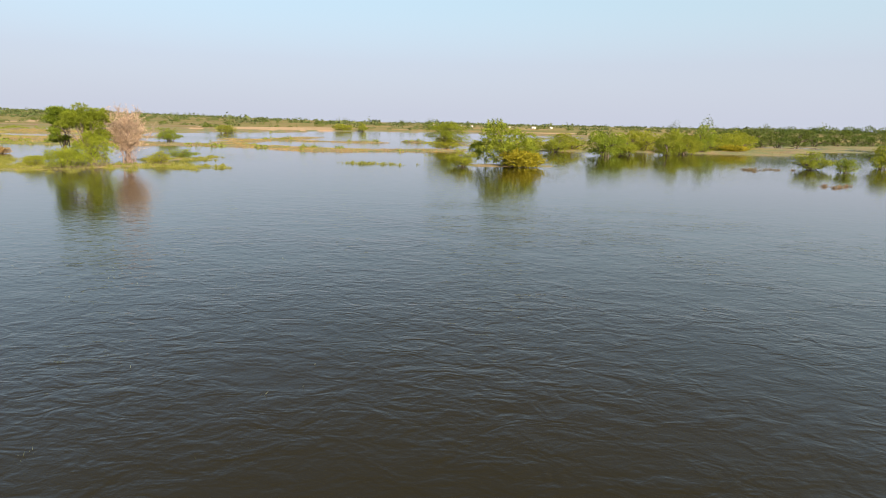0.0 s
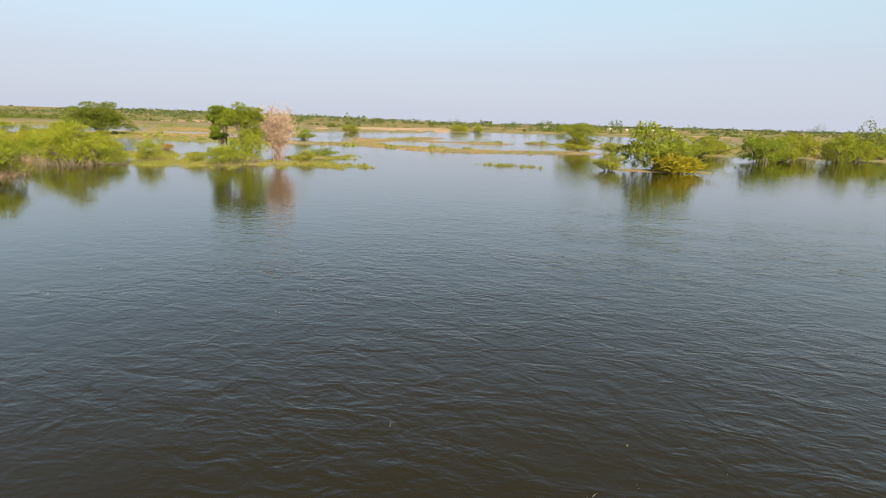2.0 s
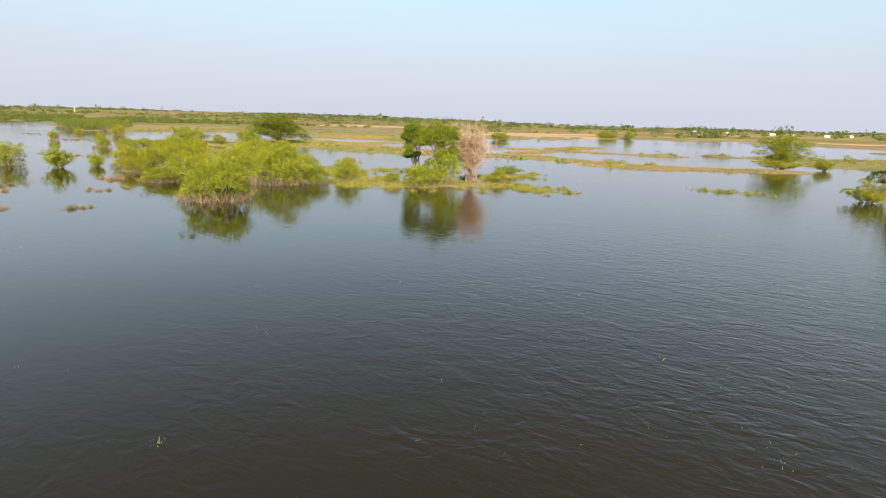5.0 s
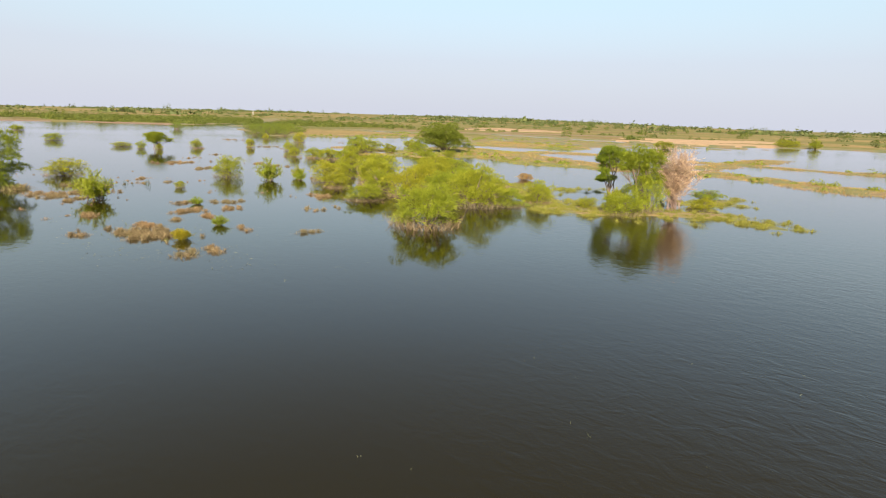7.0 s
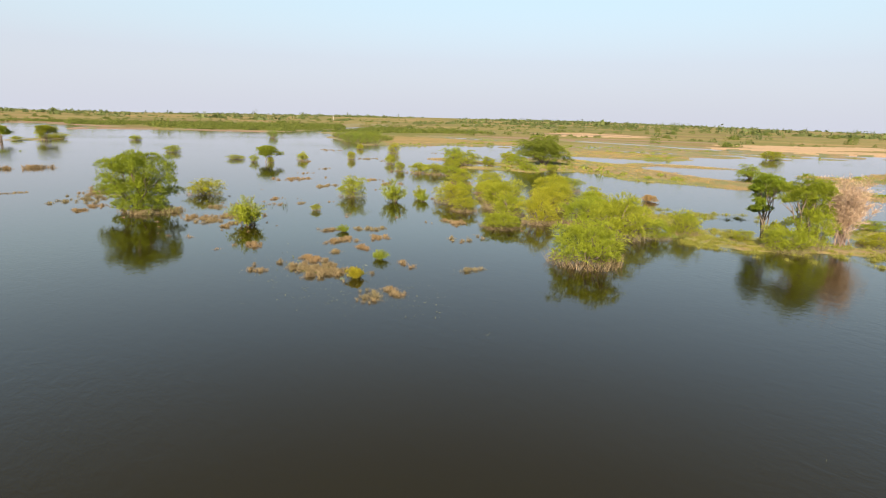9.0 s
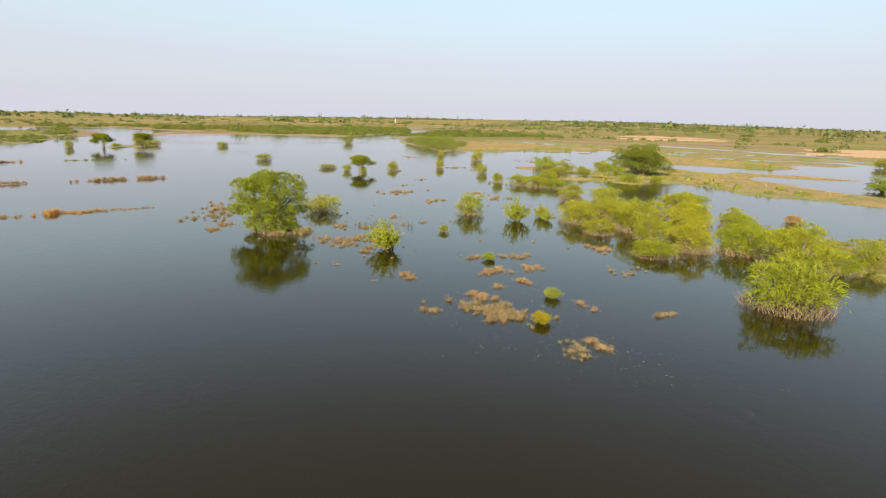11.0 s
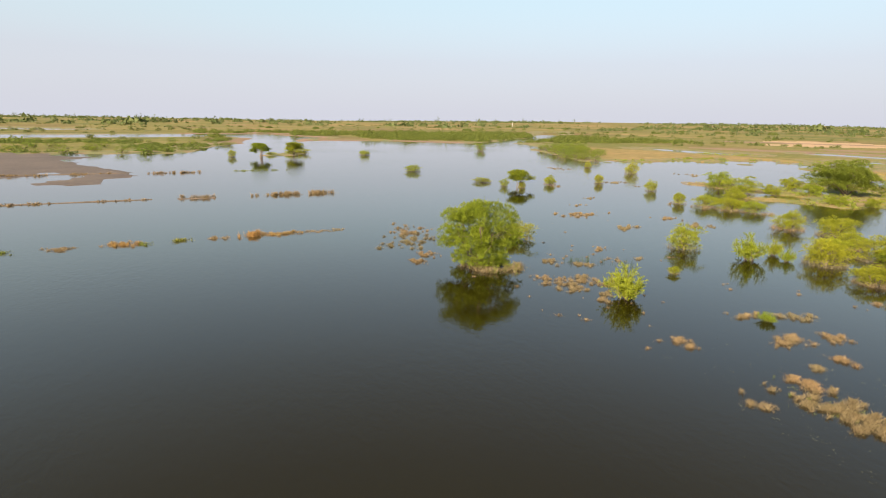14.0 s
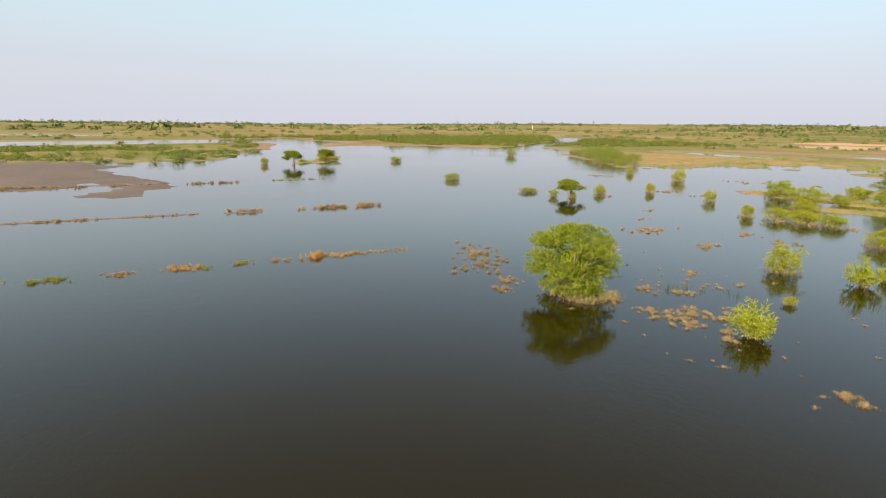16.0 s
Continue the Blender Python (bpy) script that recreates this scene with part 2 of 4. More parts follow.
LAKE = [(-392, 187), (-440, 140), (-446, 104), (-418, 72), (-410, 46), (-385, 28), (-350, 8), (-300, -6), (-292, -26), (-290, -60),
        (-300, -200), (-120, -380), (220, -320), (330, 0), (170, 150), (98, 150), (76, 124), (58, 126), (42, 120), (22, 116),
        (8, 128), (12, 160), (60, 215), (70, 300), (10, 380), (-50, 345), (-88, 290), (-104, 250), (-122, 232), (-160, 240),
        (-182, 218), (-199, 204), (-206, 178), (-204, 140), (-228, 140), (-322, 197), (-380, 222)]
# land in the lake: x0, y0, x1, y1, half width
BELTS = [(-99, 155, -80, 160.5, 3.4), (-110, 143, -99, 147, 2.6), (-118, 138, -92, 124, 13), (-92, 124, -64, 116, 9), (-64, 116, -46, 119, 5), (-46, 119, -20, 106, 5.5), (-20, 106, 0, 114, 4), (-50, 133, -44, 190, 4),
         (-58, 154, -20, 152, 4), (-96, 126, -78, 112, 8), (-298, -28, -301, -2, 7), (-301, -2, -352, 12, 6), (-352, 12, -396, 36, 5), (-272, 34, -290, 46, 6.5)]
GREENFLAT = [(-128, 206, -110, 226, 11), (-152, 236, -118, 256, 12), (-98, 254, -80, 262, 6), (-150, 205, -118, 190, 13), (-140, 178, -112, 182, 6), (-170, 225, -150, 215, 9)]
DOMELAND = [(-138, 112, -118, 113, 5), (-118, 116, -100, 114, 6), (-112, 100, -104, 104, 4)]
TREELAND = [(-42, 57.5, -31, 64, 3.6), (-31, 64, -26, 60.5, 2.4), (-45, 55.5, -41, 56, 3), (-36, 70, -34, 76, 3), (-60, 68, -48, 60, 2.6), (-48, 60, -45, 57, 2.2)]
RIGHTLAND = [(5, 74, 13, 75, 2.0)]
# water in the land: x0, y0, x1, y1, half width
CHANNELS = [(-386, 205, -505, 336, 13), (-505, 336, -800, 580, 16), (-410, 55, -520, 84, 16), (-520, 84, -590, 60, 32), (-590, 60, -545, -30, 38), (-545, -30, -515, -130, 40),
            (-840, -185, -790, -110, 40), (108, 178, 140, 188, 6), (-700, 60, -620, 110, 10), (-170, 262, -110, 262, 9), (-230, 330, -130, 300, 8), (-300, 270, -240, 262, 6)]
STUBBLE = [(-128, 318, -80, 345, 20), (-140, 390, -95, 440, 26), (-118, 330, -100, 470, 14), (-330, 470, -310, 520, 30), (-385, 590, -345, 560, 45), (70, 420, 140, 430, 14)]
PLOUGH = [(-300, 320, -200, 350, 12), (-420, 520, -300, 560, 16), (-260, 400, -190, 430, 12), (30, 330, 110, 340, 8)]
MUD = [(-290, -66, -272, -42, 13), (-272, -58, -225, -34, 13), (-262, -66, -212, -56, 13), (-228, -30, -206, -19, 7), (-200, -18, -184, -26, 6), (-214, -62, -204, -40, 6)]


def seg_dist(x, y, s):
    ax, ay, bx, by, _ = s
    dx, dy = bx - ax, by - ay
    t = np.clip(((x - ax) * dx + (y - ay) * dy) / (dx * dx + dy * dy), 0, 1)
    return np.hypot(x - ax - t * dx, y - ay - t * dy)


def lake_dist(x, y):
    d, inside = np.full(x.shape, 1e9), np.zeros(x.shape, bool)
    n = len(LAKE)
    for i in range(n):
        (ax, ay), (bx, by) = LAKE[i], LAKE[(i + 1) % n]
        d = np.minimum(d, seg_dist(x, y, (ax, ay, bx, by, 0)))
        cross = (ay > y) != (by > y)
        inside ^= cross & (x < (bx - ax) * (y - ay) / (by - ay + 1e-9) + ax)
    return np.where(inside, d, -d)


def land(x, y):
    """Metres inland of the waterline (below 0: in the water), and the kind of ground: 0 field, 1 mud, 2 grassy bank, 4 stubble, 5 bare brown earth."""
    rough = value_noise(x, y, 34, 1, 4)
    edge = value_noise(x, y, 9, 5, 3)
    far = -lake_dist(x + 9 * rough, y + 9 * value_noise(x, y, 30, 9, 3))
    kind = np.zeros(x.shape, int)
    f = far + 2 * edge
    f = np.minimum(f, np.where(f > 0, 60, f))
    for s in CHANNELS:
        f = np.minimum(f, seg_dist(x, y, s) - s[4] + 5 * rough + 2 * edge)
    # pools and grassy islets in the drowned northern meadows
    meadow = np.clip(1 - np.abs(far) / 70, 0, 1) * np.clip((y - 128) / 20, 0, 1) * np.clip((x + 330) / 60, 0, 1)
    islets = value_noise(x * 0.55 + y * 0.25, y * 1.2, 13, 61, 3)
    f = f + meadow * np.where(f < 0, np.maximum(0, islets - 0.22) * 95, np.minimum(0, islets + 0.12) * 60)
    kind[(f > 0) & (f < 14 + 8 * rough)] = 2
    for group, k, wob in (([(*q[:4], q[4] - 0.8) for q in BELTS], 2, 3.4), (GREENFLAT, 2, 7), (DOMELAND, 2, 2.6), ([(*q[:4], q[4] - 1.2) for q in TREELAND], 2, 1.2), (RIGHTLAND, 2, 0.8), (MUD, 1, 5)):
        for s in group:
            g = s[4] - seg_dist(x, y, s) + wob * edge + wob * 0.6 * rough
            kind[(g > -2) & (g > f)] = k
            f = np.maximum(f, g)
    for group, k in ((STUBBLE, 4), (PLOUGH, 5)):
        for s in group:
            kind[(seg_dist(x, y, s) < s[4] + 6 * rough) & (f > 6)] = k
    kind[(f > 0) & (f < 9 + 7 * rough) & (x < -372) & (y > 15) & (y < 190)] = 5
    return f, kind


def height(x, y):
    f, kind = land(x, y)
    h = np.where(f > 0, np.minimum(0.03 + f * 0.05, 0.4), np.maximum(f * 0.12, -0.9))
    h = np.where((kind == 1) & (f > 0), np.minimum(f * 0.012, 0.06) + 0.03 * value_noise(x, y, 4, 31, 2) + 0.01, h)
    side = np.degrees(np.arctan2(-x - 40, y))
    rise = np.clip((side - 10) / 20, 0, 1) * (1 - 0.85 * np.clip((side - 52) / 24, 0, 1)) * (side > 0)
    h = h + (0.0028 + 0.0072 * rise) * np.maximum(np.hypot(x + 40, y) - 700, 0)
    return h + np.where((f > 4) & (kind != 1), 0.12 * value_noise(x, y, 12, 21, 3), 0), kind


def mesh_from(name, verts, faces, mats=(), index=None, smooth=False):
    """A mesh from an array of vertices and an array of faces that all have the same number of corners."""
    verts, faces = np.asarray(verts, np.float32), np.asarray(faces, np.int32)
    me = bpy.data.meshes.new(name)
    me.vertices.add(len(verts))
    me.vertices.foreach_set("co", verts.ravel())
    k = faces.shape[1]
    me.loops.add(faces.size)
    me.loops.foreach_set("vertex_index", faces.ravel())
    me.polygons.add(len(faces))
    me.polygons.foreach_set("loop_start", np.arange(0, faces.size, k, dtype=np.int32))
    for m in mats:
        me.materials.append(m)
    if index is not None:
        me.polygons.foreach_set("material_index", np.asarray(index, np.int32))
    if smooth:
        me.polygons.foreach_set("use_smooth", np.ones(len(faces), bool))
    me.update(calc_edges=True)
    me.validate()
    return me


def build_ground():
    cx, cy = -40.0, 10.0
    seen = np.radians(np.linspace(40, 205, 620, endpoint=False))
    rest = np.radians(np.linspace(205, 400, 60, endpoint=False))
    ang = np.concatenate([seen, rest])
    rad = 12 * (4700 / 12) ** np.linspace(0, 1, 220)
    A, Rr = np.meshgrid(ang, rad)
    x, y = cx + Rr * np.cos(A), cy + Rr * np.sin(A)
    h, kind = height(x, y)
    n, m = len(ang), len(rad)
    idx = np.arange(n * m).reshape(m, n)
    q = np.stack([idx[:-1], np.roll(idx[:-1], -1, 1), np.roll(idx[1:], -1, 1), idx[1:]], -1).reshape(-1, 4)
    v = np.stack([x, y, h], -1).reshape(-1, 3)
    v = np.vstack([v, [[cx, cy, -0.9]]])
    inner = np.stack([idx[0], np.full(n, n * m), np.full(n, n * m), np.roll(idx[0], -1)], -1)
    top = np.maximum(np.maximum(h, np.roll(h, -1, 1))[:-1], np.maximum(h, np.roll(h, -1, 1))[1:])
    most = np.maximum(np.maximum(kind, np.roll(kind, -1, 1))[:-1], np.maximum(kind, np.roll(kind, -1, 1))[1:])
    mi = np.where(top < -0.02, 3, np.where(kind[:-1] == 0, most, kind[:-1])).reshape(-1)
    me = mesh_from("ground", v, q, (M_FIELD, M_MUD, M_DRYLAND, M_BED, M_STUBBLE, M_PLOUGH), mi, True)
    return tagged(new("ground", me), "flat marsh ground with ochre and green fields and muddy banks", "ground", kind="structure")


build_ground()
bed = bpy.data.meshes.new("lake_bed")
bed.from_pydata([(-56, -6, -0.92), (-24, -6, -0.92), (-24, 26, -0.92), (-56, 26, -0.92)], [], [(0, 1, 2, 3)])
bed.materials.append(M_BED)
tagged(new("lake_bed", bed), "dark silty bed of the shallow lake", "ground", kind="structure")
wm = bpy.data.meshes.new("water")
wm.from_pydata([(-4700, -4700, 0), (4700, -4700, 0), (4700, 4700, 0), (-4700, 4700, 0)], [], [(0, 1, 2, 3)])
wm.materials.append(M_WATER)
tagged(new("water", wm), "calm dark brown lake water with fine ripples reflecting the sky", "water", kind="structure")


# ---- plants ----
def unit(v):
    return v / np.maximum(np.linalg.norm(v, axis=-1, keepdims=True), 1e-9)


def leaf_set(p, axis, normal, length, width):
    """Thin three-cornered leaves."""
    side = unit(np.cross(axis, normal)) * width[:, None]
    v = np.stack([p - side, p + side, p + axis * length[:, None]], 1).reshape(-1, 3)
    return v, np.arange(len(v)).reshape(-1, 3)


def foliage(rg, lobes, sprays, per, leaf, length, droop=0.4, up=0.3, low=-0.35, core=0.12, floor=0.05):
    """Feathery sprays of leaflets that grow out of the skins of some lobes (cx, cy, cz, rx, ry, rz), with fuller clumps inside."""
    lobes = np.asarray(lobes, float)
    wgt = (lobes[:, 3] * lobes[:, 4] + lobes[:, 3] * lobes[:, 5]) ** 1.0
    k = rg.choice(len(lobes), sprays * 2, p=wgt / wgt.sum())
    d = unit(rg.normal(size=(sprays * 2, 3)))
    d[:, 2] = np.where(d[:, 2] < low, -d[:, 2], d[:, 2])
    c, r = lobes[k, :3], lobes[k, 3:]
    pt = c + d * r * rg.uniform(0.72, 1.0, (len(d), 1))
    keep = pt[:, 2] > floor
    for q in lobes:
        keep &= ~((((pt - q[:3]) / q[3:]) ** 2).sum(1) < 0.45)
    d, pt, r = d[keep][:sprays], pt[keep][:sprays], r[keep][:sprays]
    n = len(d)
    way = unit(unit(d / r) * 0.9 + np.array([0, 0, up]) + rg.normal(size=(n, 3)) * 0.24)
    ln = length * rg.uniform(0.5, 1.2, n) * np.where(rg.uniform(size=n) < 0.12, rg.uniform(1.2, 1.8, n), 1.0)
    s = np.linspace(0.05, 1, per)
    pos = pt[:, None] + way[:, None] * (ln[:, None] * s)[..., None]
    pos[..., 2] -= droop * ln[:, None] * s ** 2
    pos = pos + rg.normal(size=pos.shape) * leaf * 0.12
    tang = way[:, None] - np.array([0, 0, 1]) * (2 * droop * s)[None, :, None]
    flat = unit(unit(d / r) * 0.6 + np.array([0, 0, 0.6]) + rg.normal(size=(n, 3)) * 0.4)
    N = n * (per - 1)
    L = leaf * 1.5 * rg.uniform(0.7, 1.3, (n, per - 1)) * (1.15 - 0.6 * s[1:])
    mid = (pos[:, 1:] + pos[:, :-1]) / 2
    tips = []
    for turn in (1, -1):
        ax = unit(tang[:, 1:] * 0.75 + unit(np.cross(way, flat))[:, None] * turn + rg.normal(size=(n, per - 1, 3)) * 0.3)
        tips.append(mid + ax * L[..., None])
    spine = np.arange(n * per).reshape(n, per)
    f1 = np.vstack([np.stack([spine[:, :-1], spine[:, 1:], n * per + k * N + np.arange(N).reshape(n, per - 1)], -1).reshape(-1, 3) for k in (0, 1)])
    v1 = np.vstack([pos.reshape(-1, 3)] + [q.reshape(-1, 3) for q in tips])
    m = int(N * core * 2.8)
    k = rg.choice(len(lobes), m, p=wgt / wgt.sum())
    d2 = unit(rg.normal(size=(m, 3)))
    deep = rg.uniform(0.05, 0.62, (m, 1))
    p2 = lobes[k, :3] + d2 * lobes[k, 3:] * deep
    ok = p2[:, 2] > floor
    p2, d2, deep, big = p2[ok], d2[ok], deep[ok, 0], (lobes[k, 3] / lobes[:, 3].max())[ok]
    L2 = leaf * rg.uniform(0.9, 1.5, len(p2)) * (0.9 + 2.6 * np.clip(1 - deep / 0.6, 0, 1) * np.clip(1.6 * big - 0.6, 0, 1))
    v2, f2 = leaf_set(p2, unit(rg.normal(size=p2.shape)), unit(d2 + rg.normal(size=p2.shape) * 0.6), L2 * 1.3, L2 * 0.4)
    return np.vstack([v1, v2]), np.vstack([f1, f2 + len(v1)])


def tube(path, radii, sides=6):
    path = np.asarray(path, float)
    v, f = [], []
    for i, p in enumerate(path):
        t = unit(path[min(i + 1, len(path) - 1)] - path[max(i - 1, 0)])
        a = unit(np.cross(t, [0.31, 0.95, 0.1]))
        b = np.cross(t, a)
        for k in range(sides):
            g = 2 * math.pi * k / sides
            v.append(p + radii[i] * (math.cos(g) * a + math.sin(g) * b))
    for i in range(len(path) - 1):
        for k in range(sides):
            k2 = (k + 1) % sides
            f.append((i * sides + k, i * sides + k2, (i + 1) * sides + k2, (i + 1) * sides + k))
    return np.array(v), np.array(f)


def joined(pieces):
    v, f, o = [], [], 0
    for a, b in pieces:
        v.append(a), f.append(b + o)
        o += len(a)
    return np.vstack(v), np.vstack(f)


def limbs(rg, lobes, thick, base=(0, 0, -0.15), stems=3, spread=0.12):
    """Crooked stems from the base, each forking to the middle of a lobe."""
    out = []
    base = np.array(base)
    for i, lb in enumerate(lobes[:9]):
        root = base + np.array([*(rg.normal(size=2) * spread), 0]) if i < stems else base + np.array([*(rg.normal(size=2) * spread * 0.6), 0])
        tip = np.array(lb[:3]) + np.array([0, 0, lb[5] * 0.35])
        pts = [root]
        for s in (0.25, 0.5, 0.75, 1.0):
            sway = np.array([*(rg.normal(size=2) * 0.06 * np.linalg.norm(tip - root)), 0])
            out_first = np.array([(tip - root)[0] * s ** 1.25, (tip - root)[1] * s ** 1.25, (tip - root)[2] * s ** 0.85])
            pts.append(root + out_first + sway * (1 - abs(2 * s - 1)))
        out.append(tube(pts, [thick, thick * 0.8, thick * 0.62, thick * 0.45, thick * 0.15]))
        for _ in range(4):
            a = pts[2] + (pts[3] - pts[2]) * rg.uniform()
            e = np.array(lb[:3]) + unit(rg.normal(size=3)) * np.array(lb[3:]) * 0.8
            if e[2] > 0.1:
                out.append(tube([a, (a + e) / 2 + rg.normal(size=3) * 0.05, e], [thick * 0.35, thick * 0.22, thick * 0.07], 4))
    return joined(out)


def part(name, vf, material, parent, label="", smooth=False):
    ob = new(name, mesh_from(name, vf[0], vf[1], (material,), None, smooth))
    ob.parent = parent
    if label:
        tagged(ob, label)
    return ob


def plant(name, label, category, lobes, leafset, wood, leaf_m, wood_m=None, group="", woodname="stem", leafname="foliage"):
    root = tagged(new(name), label, category, group)
    part(woodname, wood, wood_m or M_BARK, root, smooth=True)
    part(leafname, leafset, leaf_m, root)
    return root


def put(ob, x, y, z=0.0, turn=0.0, sx=1.0, sy=None, sz=1.0):
    return Matrix.Translation((x, y, z)) @ Matrix.Rotation(radians(turn), 4, "Z") @ Matrix.Diagonal((sx, sy if sy else sx, sz, 1))


def place(ob, m):
    """Puts the first of a kind in its place."""
    ob.matrix_basis = m
    return ob


def again(ob, m):
    """Another of a thing that is already in its place, at m, whatever the first one's size."""
    return copy_thing(ob, m @ Matrix.Diagonal((*(1 / c for c in ob.matrix_basis.to_scale()), 1)))


def cluster(rg, n, env, size, box=2.0, low=-0.45, ragged=(0.55, 1.04)):
    """Small lobes set about the skin of one large form (cx, cy, cz, rx, ry, rz); box over 2 makes that form squarer."""
    d = unit(rg.normal(size=(n, 3)))
    d[:, 2] = np.where(d[:, 2] < low, -d[:, 2], d[:, 2])
    d = d / (np.abs(d) ** box).sum(1, keepdims=True) ** (1 / box)
    p = np.array(env[:3]) + d * np.array(env[3:]) * rg.uniform(*ragged, (n, 1))
    r = size * rg.uniform(0.6, 1.45, n)
    return [(*p[i], r[i], r[i] * rg.uniform(0.8, 1.2), r[i] * rg.uniform(0.42, 0.7)) for i in range(n)]


def mound_lobes(rg, n, flat=1.0):
    """Lobes of a mound about 2 across and 1 high."""
    wide, deep = 0.78 * rg.uniform(0.9, 1.05), 0.78 * rg.uniform(0.85, 1.05)
    foot = []
    for a in np.arange(9) * 0.7 + rg.uniform(0, 1):
        d, q = rg.uniform(0.3, 0.74), rg.uniform(0.12, 0.24)
        foot.append((wide * d * math.cos(a), deep * d * math.sin(a), rg.uniform(0.05, 0.14), q, q, q * 0.8))
    return [(0, 0, 0.30, 0.56, 0.56, 0.42)] + cluster(rg, n + 14, (0, 0, 0.22, wide, deep, 0.60 * flat), 0.19, 2.1, -0.1) + foot


def dead_skirt(rg, n, wide=0.72, tall=0.34):
    """Bare dead twigs hanging from the crown's underside into the water."""
    a, d = rg.uniform(0, 2 * math.pi, n), wide * np.sqrt(rg.uniform(0.1, 1.0, n))
    foot = np.stack([d * np.cos(a), d * np.sin(a), np.full(n, -0.03)], 1)
    way = unit(np.stack([np.cos(a) * 0.35, np.sin(a) * 0.35, np.ones(n)], 1) + rg.normal(size=(n, 3)) * np.array([0.5, 0.5, 0.12]))
    ln = tall * rg.uniform(0.35, 1.0, n)
    return leaf_set(foot, way, unit(rg.normal(size=(n, 3)) + 1e-3), ln, np.full(n, 0.0045))


def shrub_template(seed, sprays, per, leaf, lobes_n, length, material, label, droop=0.55, name="shrub", category="shrub", group="", flat=1.0, core=0.14, skirt=0):
    rg = np.random.default_rng(seed)
    lobes = mound_lobes(rg, lobes_n, flat)
    root = plant(name, label, category, lobes, foliage(rg, lobes, sprays, per, leaf, length, droop, 0.42, low=-0.12, core=core, floor=0.08 if skirt > 500 else 0.0),
                 limbs(rg, lobes if sprays > 1000 else lobes[:5], 0.035), material, group=group)
    if skirt:
        tagged(part("skirt", dead_skirt(rg, skirt), M_TWIG, root), "brown leafless twigs at the waterline", kind="stuff")
    return root


def scatter(templates, spots, seed, lift=0.0, grow=1.0):
    """Puts the templates, in turn, at spots (x, y, width, height); the first of each is the template itself."""
    rg = np.random.default_rng(seed)
    fresh = list(templates)
    for i, (x, y, w, h) in enumerate(spots):
        t = templates[i % len(templates)]
        m = put(t, x, y, lift, rg.uniform(0, 360), w / 2.0 * grow, None, h * 0.93)
        if t in fresh:
            place(t, m)
            fresh.remove(t)
        else:
            again(t, m)


# the flooded thicket of yellow-green shrubs
ISLAND = [(-47.6, 38.8, 7.0, 4.3), (-51.3, 50.5, 7.2, 4.7), (-47.3, 56.8, 3.5, 3.1), (-48.6, 53.0, 3.9, 2.2), (-61.2, 45.0, 5.2, 2.0), (-60.2, 50.2, 4.6, 3.6), (-69.3, 54.8, 6.2, 4.7),
          (-77.0, 53.2, 5.0, 3.3), (-70.8, 49.6, 4.0, 2.3), (-91.5, 70.3, 5.0, 3.0), (-85.7, 71.0, 5.4, 3.3), (-73.0, 70.5, 7.5, 3.9), (-68.5, 65.0, 6.6, 3.8), (-63.8, 67.5, 5.0, 2.8),
          (-65.5, 58.8, 5.6, 3.5), (-75.5, 60.5, 5.4, 3.3), (-57.0, 53.5, 5.8, 3.8), (-59.5, 60.0, 5.6, 3.2), (-54.0, 57.5, 5.2, 3.2), (-76.0, 78.5, 6.5, 2.8), (-80.5, 64.5, 4.6, 2.6), (-72.8, 58.6, 5.0, 3.2), (-79.0, 57.6, 4.6, 2.8), (-65.6, 51.8, 4.6, 2.9)]
shrubs = [shrub_template(11 + i, 1850, 7, 0.015, 12 + i, 0.19, M_SHRUB, "yellow-green feathery thorn shrub standing in flood water", group="flooded thicket", skirt=900) for i in range(4)]
scatter(shrubs, ISLAND, 3, grow=1.12)

# single shrubs standing in the open water
lone = [shrub_template(31 + i, 1150, 6, 0.022, 9 + i, 0.2, M_SHRUB, "small rounded green shrub standing alone in water", name="water_shrub", group="shrubs in the open water", skirt=320) for i in range(3)]
LONE = [(-115.7, 92.7, 6.0, 2.6), (-113.4, 113.6, 5.6, 3.8), (-88.6, 45.9, 5.2, 3.2), (-150.8, 74.5, 4.1, 2.5), (-148.9, 88.0, 3.4, 2.9), (-167.3, 117.4, 5.4, 3.8),
        (-132.3, 87.8, 3.5, 2.9), (-115.8, 77.1, 3.4, 2.7), (-131.8, 109.5, 8.8, 4.4), (-122.8, 104.6, 9.0, 4.3), (-121.8, 120.2, 6.8, 4.0), (-192.0, 57.5, 6.2, 2.2),
        (-270.8, 70.1, 6.5, 2.5), (-268.1, 17.3, 3.8, 3.5), (-159.7, 61.4, 5.8, 1.3), (-188.9, 119.9, 3.6, 2.5), (-80.9, 35.5, 1.5, 1.0), (-100.6, 30.6, 6.4, 2.4)]
scatter(lone, LONE, 5)
for x, y, w, h in ((-111.4, 78.8, 5.6, 2.5), (-107.2, 79.3, 6.4, 2.6), (-103.5, 80.4, 5.8, 2.3)):
    again(lone[1], put(None, x, y, 0, x * 7, w / 2, None, h))

